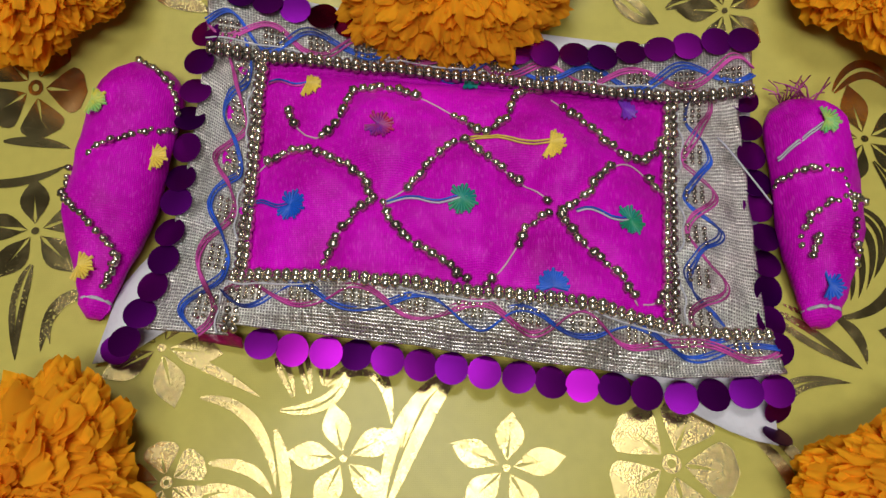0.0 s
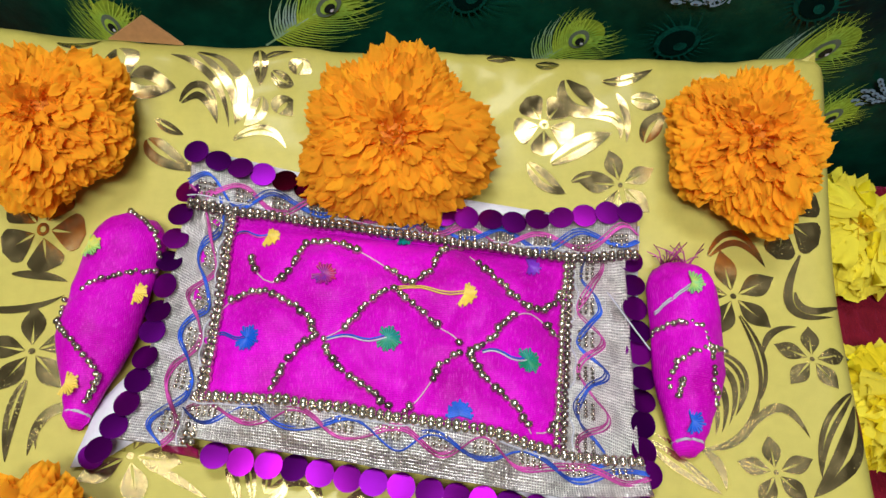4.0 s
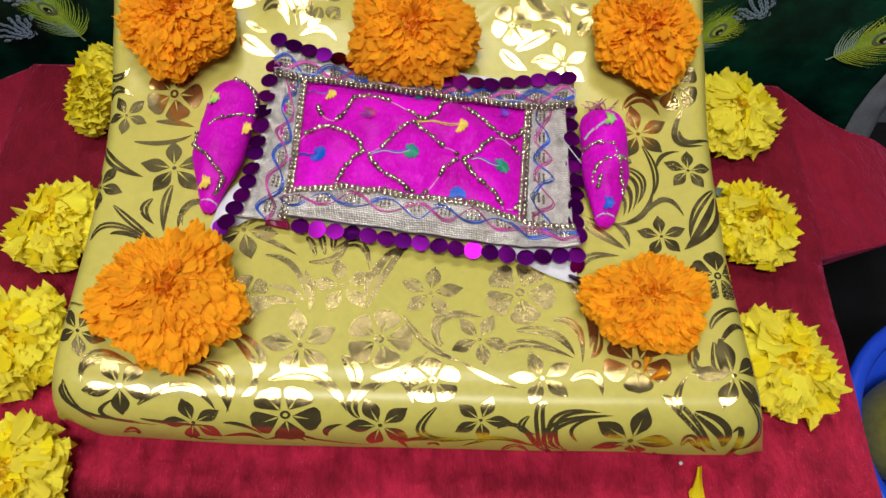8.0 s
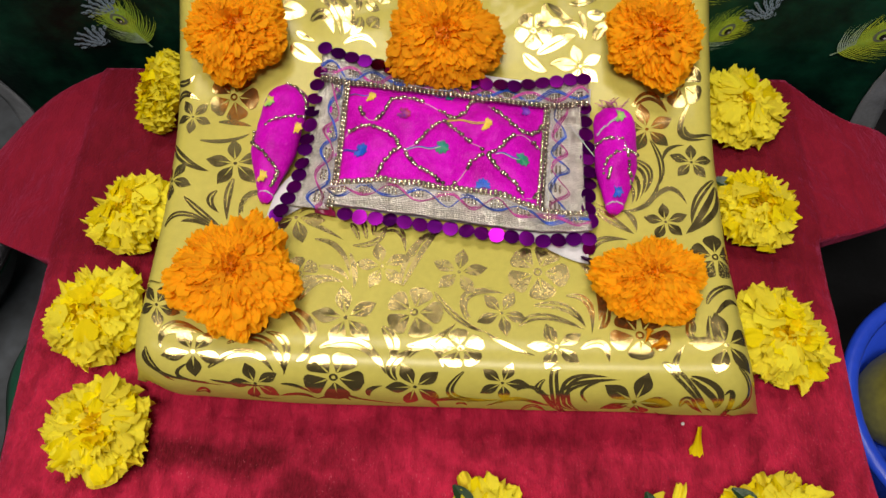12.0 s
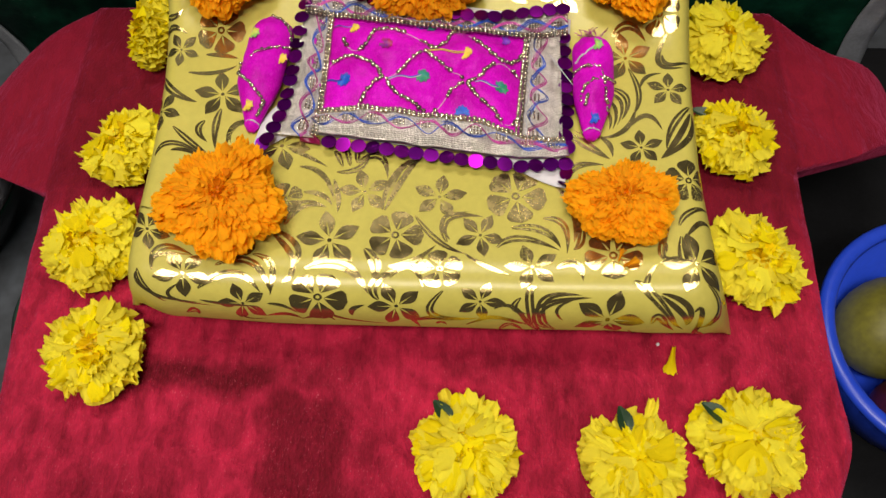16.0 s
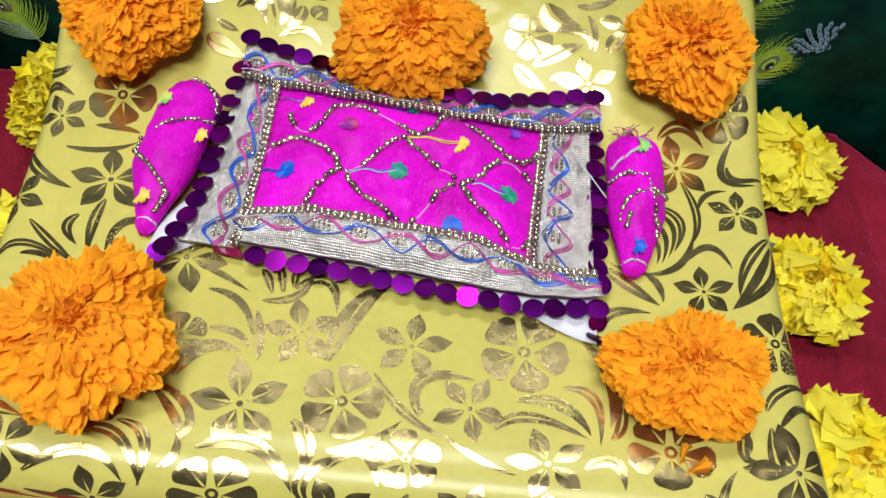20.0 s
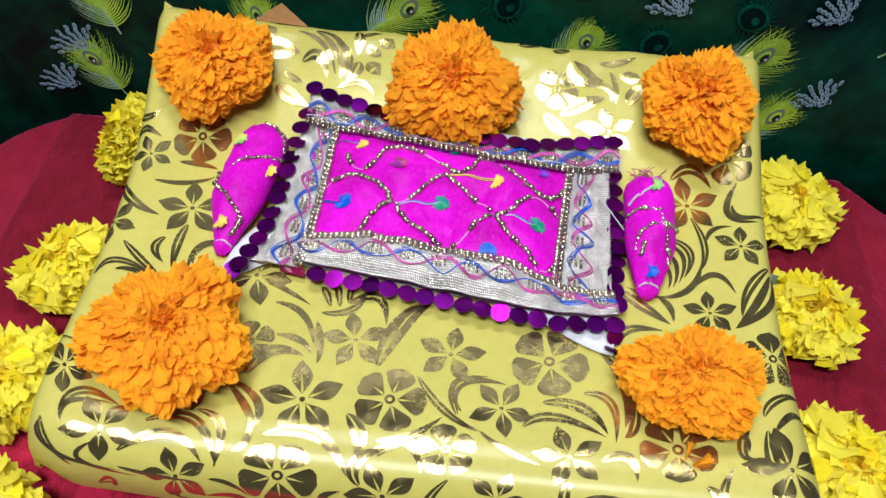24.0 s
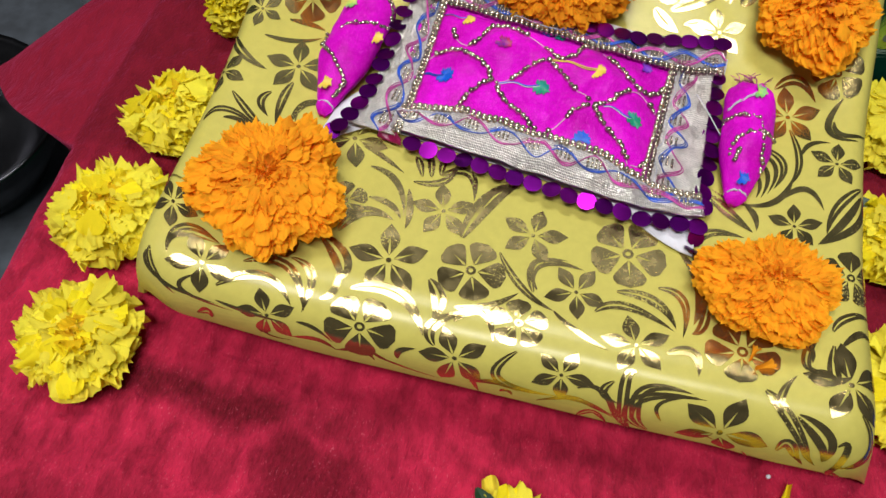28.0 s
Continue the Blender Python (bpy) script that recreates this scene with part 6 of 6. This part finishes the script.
def side_cloth(u, v):
    y = -0.17 + 0.30 * u
    return (-0.2215 - 0.080 * v ** 1.2 + 0.005 * math.sin(y * 60 + v * 2) * v, y, 0.128 - 0.126 * v ** 0.9 + 0.003 * math.sin(y * 45) * v * (1 - v))


tagged(sheet("green_cloth", side_cloth, 40, 16, M_SIDE, thick=0.001), "green satin cloth hanging down the side of the stool", "cloth")

# ---- fallen petals ----
LOOSE = pyd("loose_petal", [(q * (0.16 + 0.5 * (j / 8) ** 2.2), j / 8 + (0.07 * math.sin(q * 11) + 0.05 * math.cos(q * 23) if j > 6 else 0.0), 0.5 * q * q * (1 - 0.6 * j / 8) + 0.15 * math.sin(q * 7 + 1) * (j / 8) ** 3 + 0.1)
                             for j in range(9) for q in [i / 4 - 1 for i in range(9)]],
            [(j * 9 + i, j * 9 + i + 1, j * 9 + i + 10, j * 9 + i + 9) for j in range(8) for i in range(8)])
for nm, at, ang, sz, mat, lab in (("fallen_petal", (0.1405, -0.024, 0.0), -12, (0.0062, 0.0150), M_YELLOW, "single yellow petal fallen on the red cloth"),
                                  ("fallen_petal", (0.106, -0.006, 1.0), 118, (0.004, 0.008), M_ORANGE, "curled orange petal fallen on the mattress"),
                                  ("fallen_petal", (0.1035, -0.003, 1.0), 160, (0.003, 0.007), M_ORANGE, "curled orange petal fallen on the mattress")):
    me = LOOSE.copy()
    me.materials.append(mat)
    ob = link_mesh(nm, me, None)
    z = cloth_z(at[0], at[1]) + 0.0005 if at[2] == 0 else mattress(at[0], at[1]).z + 0.0008
    ob.matrix_basis = Matrix.Translation((at[0], at[1], z)) @ pose(0, 0, 0, 0 if at[2] == 0 else 6, 0, ang + 180) @ Matrix.Diagonal((sz[0], sz[1], 0.006, 1))
    tagged(ob, lab, "petal")
bm = bmesh.new()
bmesh.ops.create_icosphere(bm, subdivisions=1, radius=0.0011)
g = part("crumb", bm, M_WHITE, None)
g.location = (0.1325, -0.0225, cloth_z(0.1325, -0.0225) + 0.0011)
tagged(g, "tiny white crumb on the red cloth", "crumb")
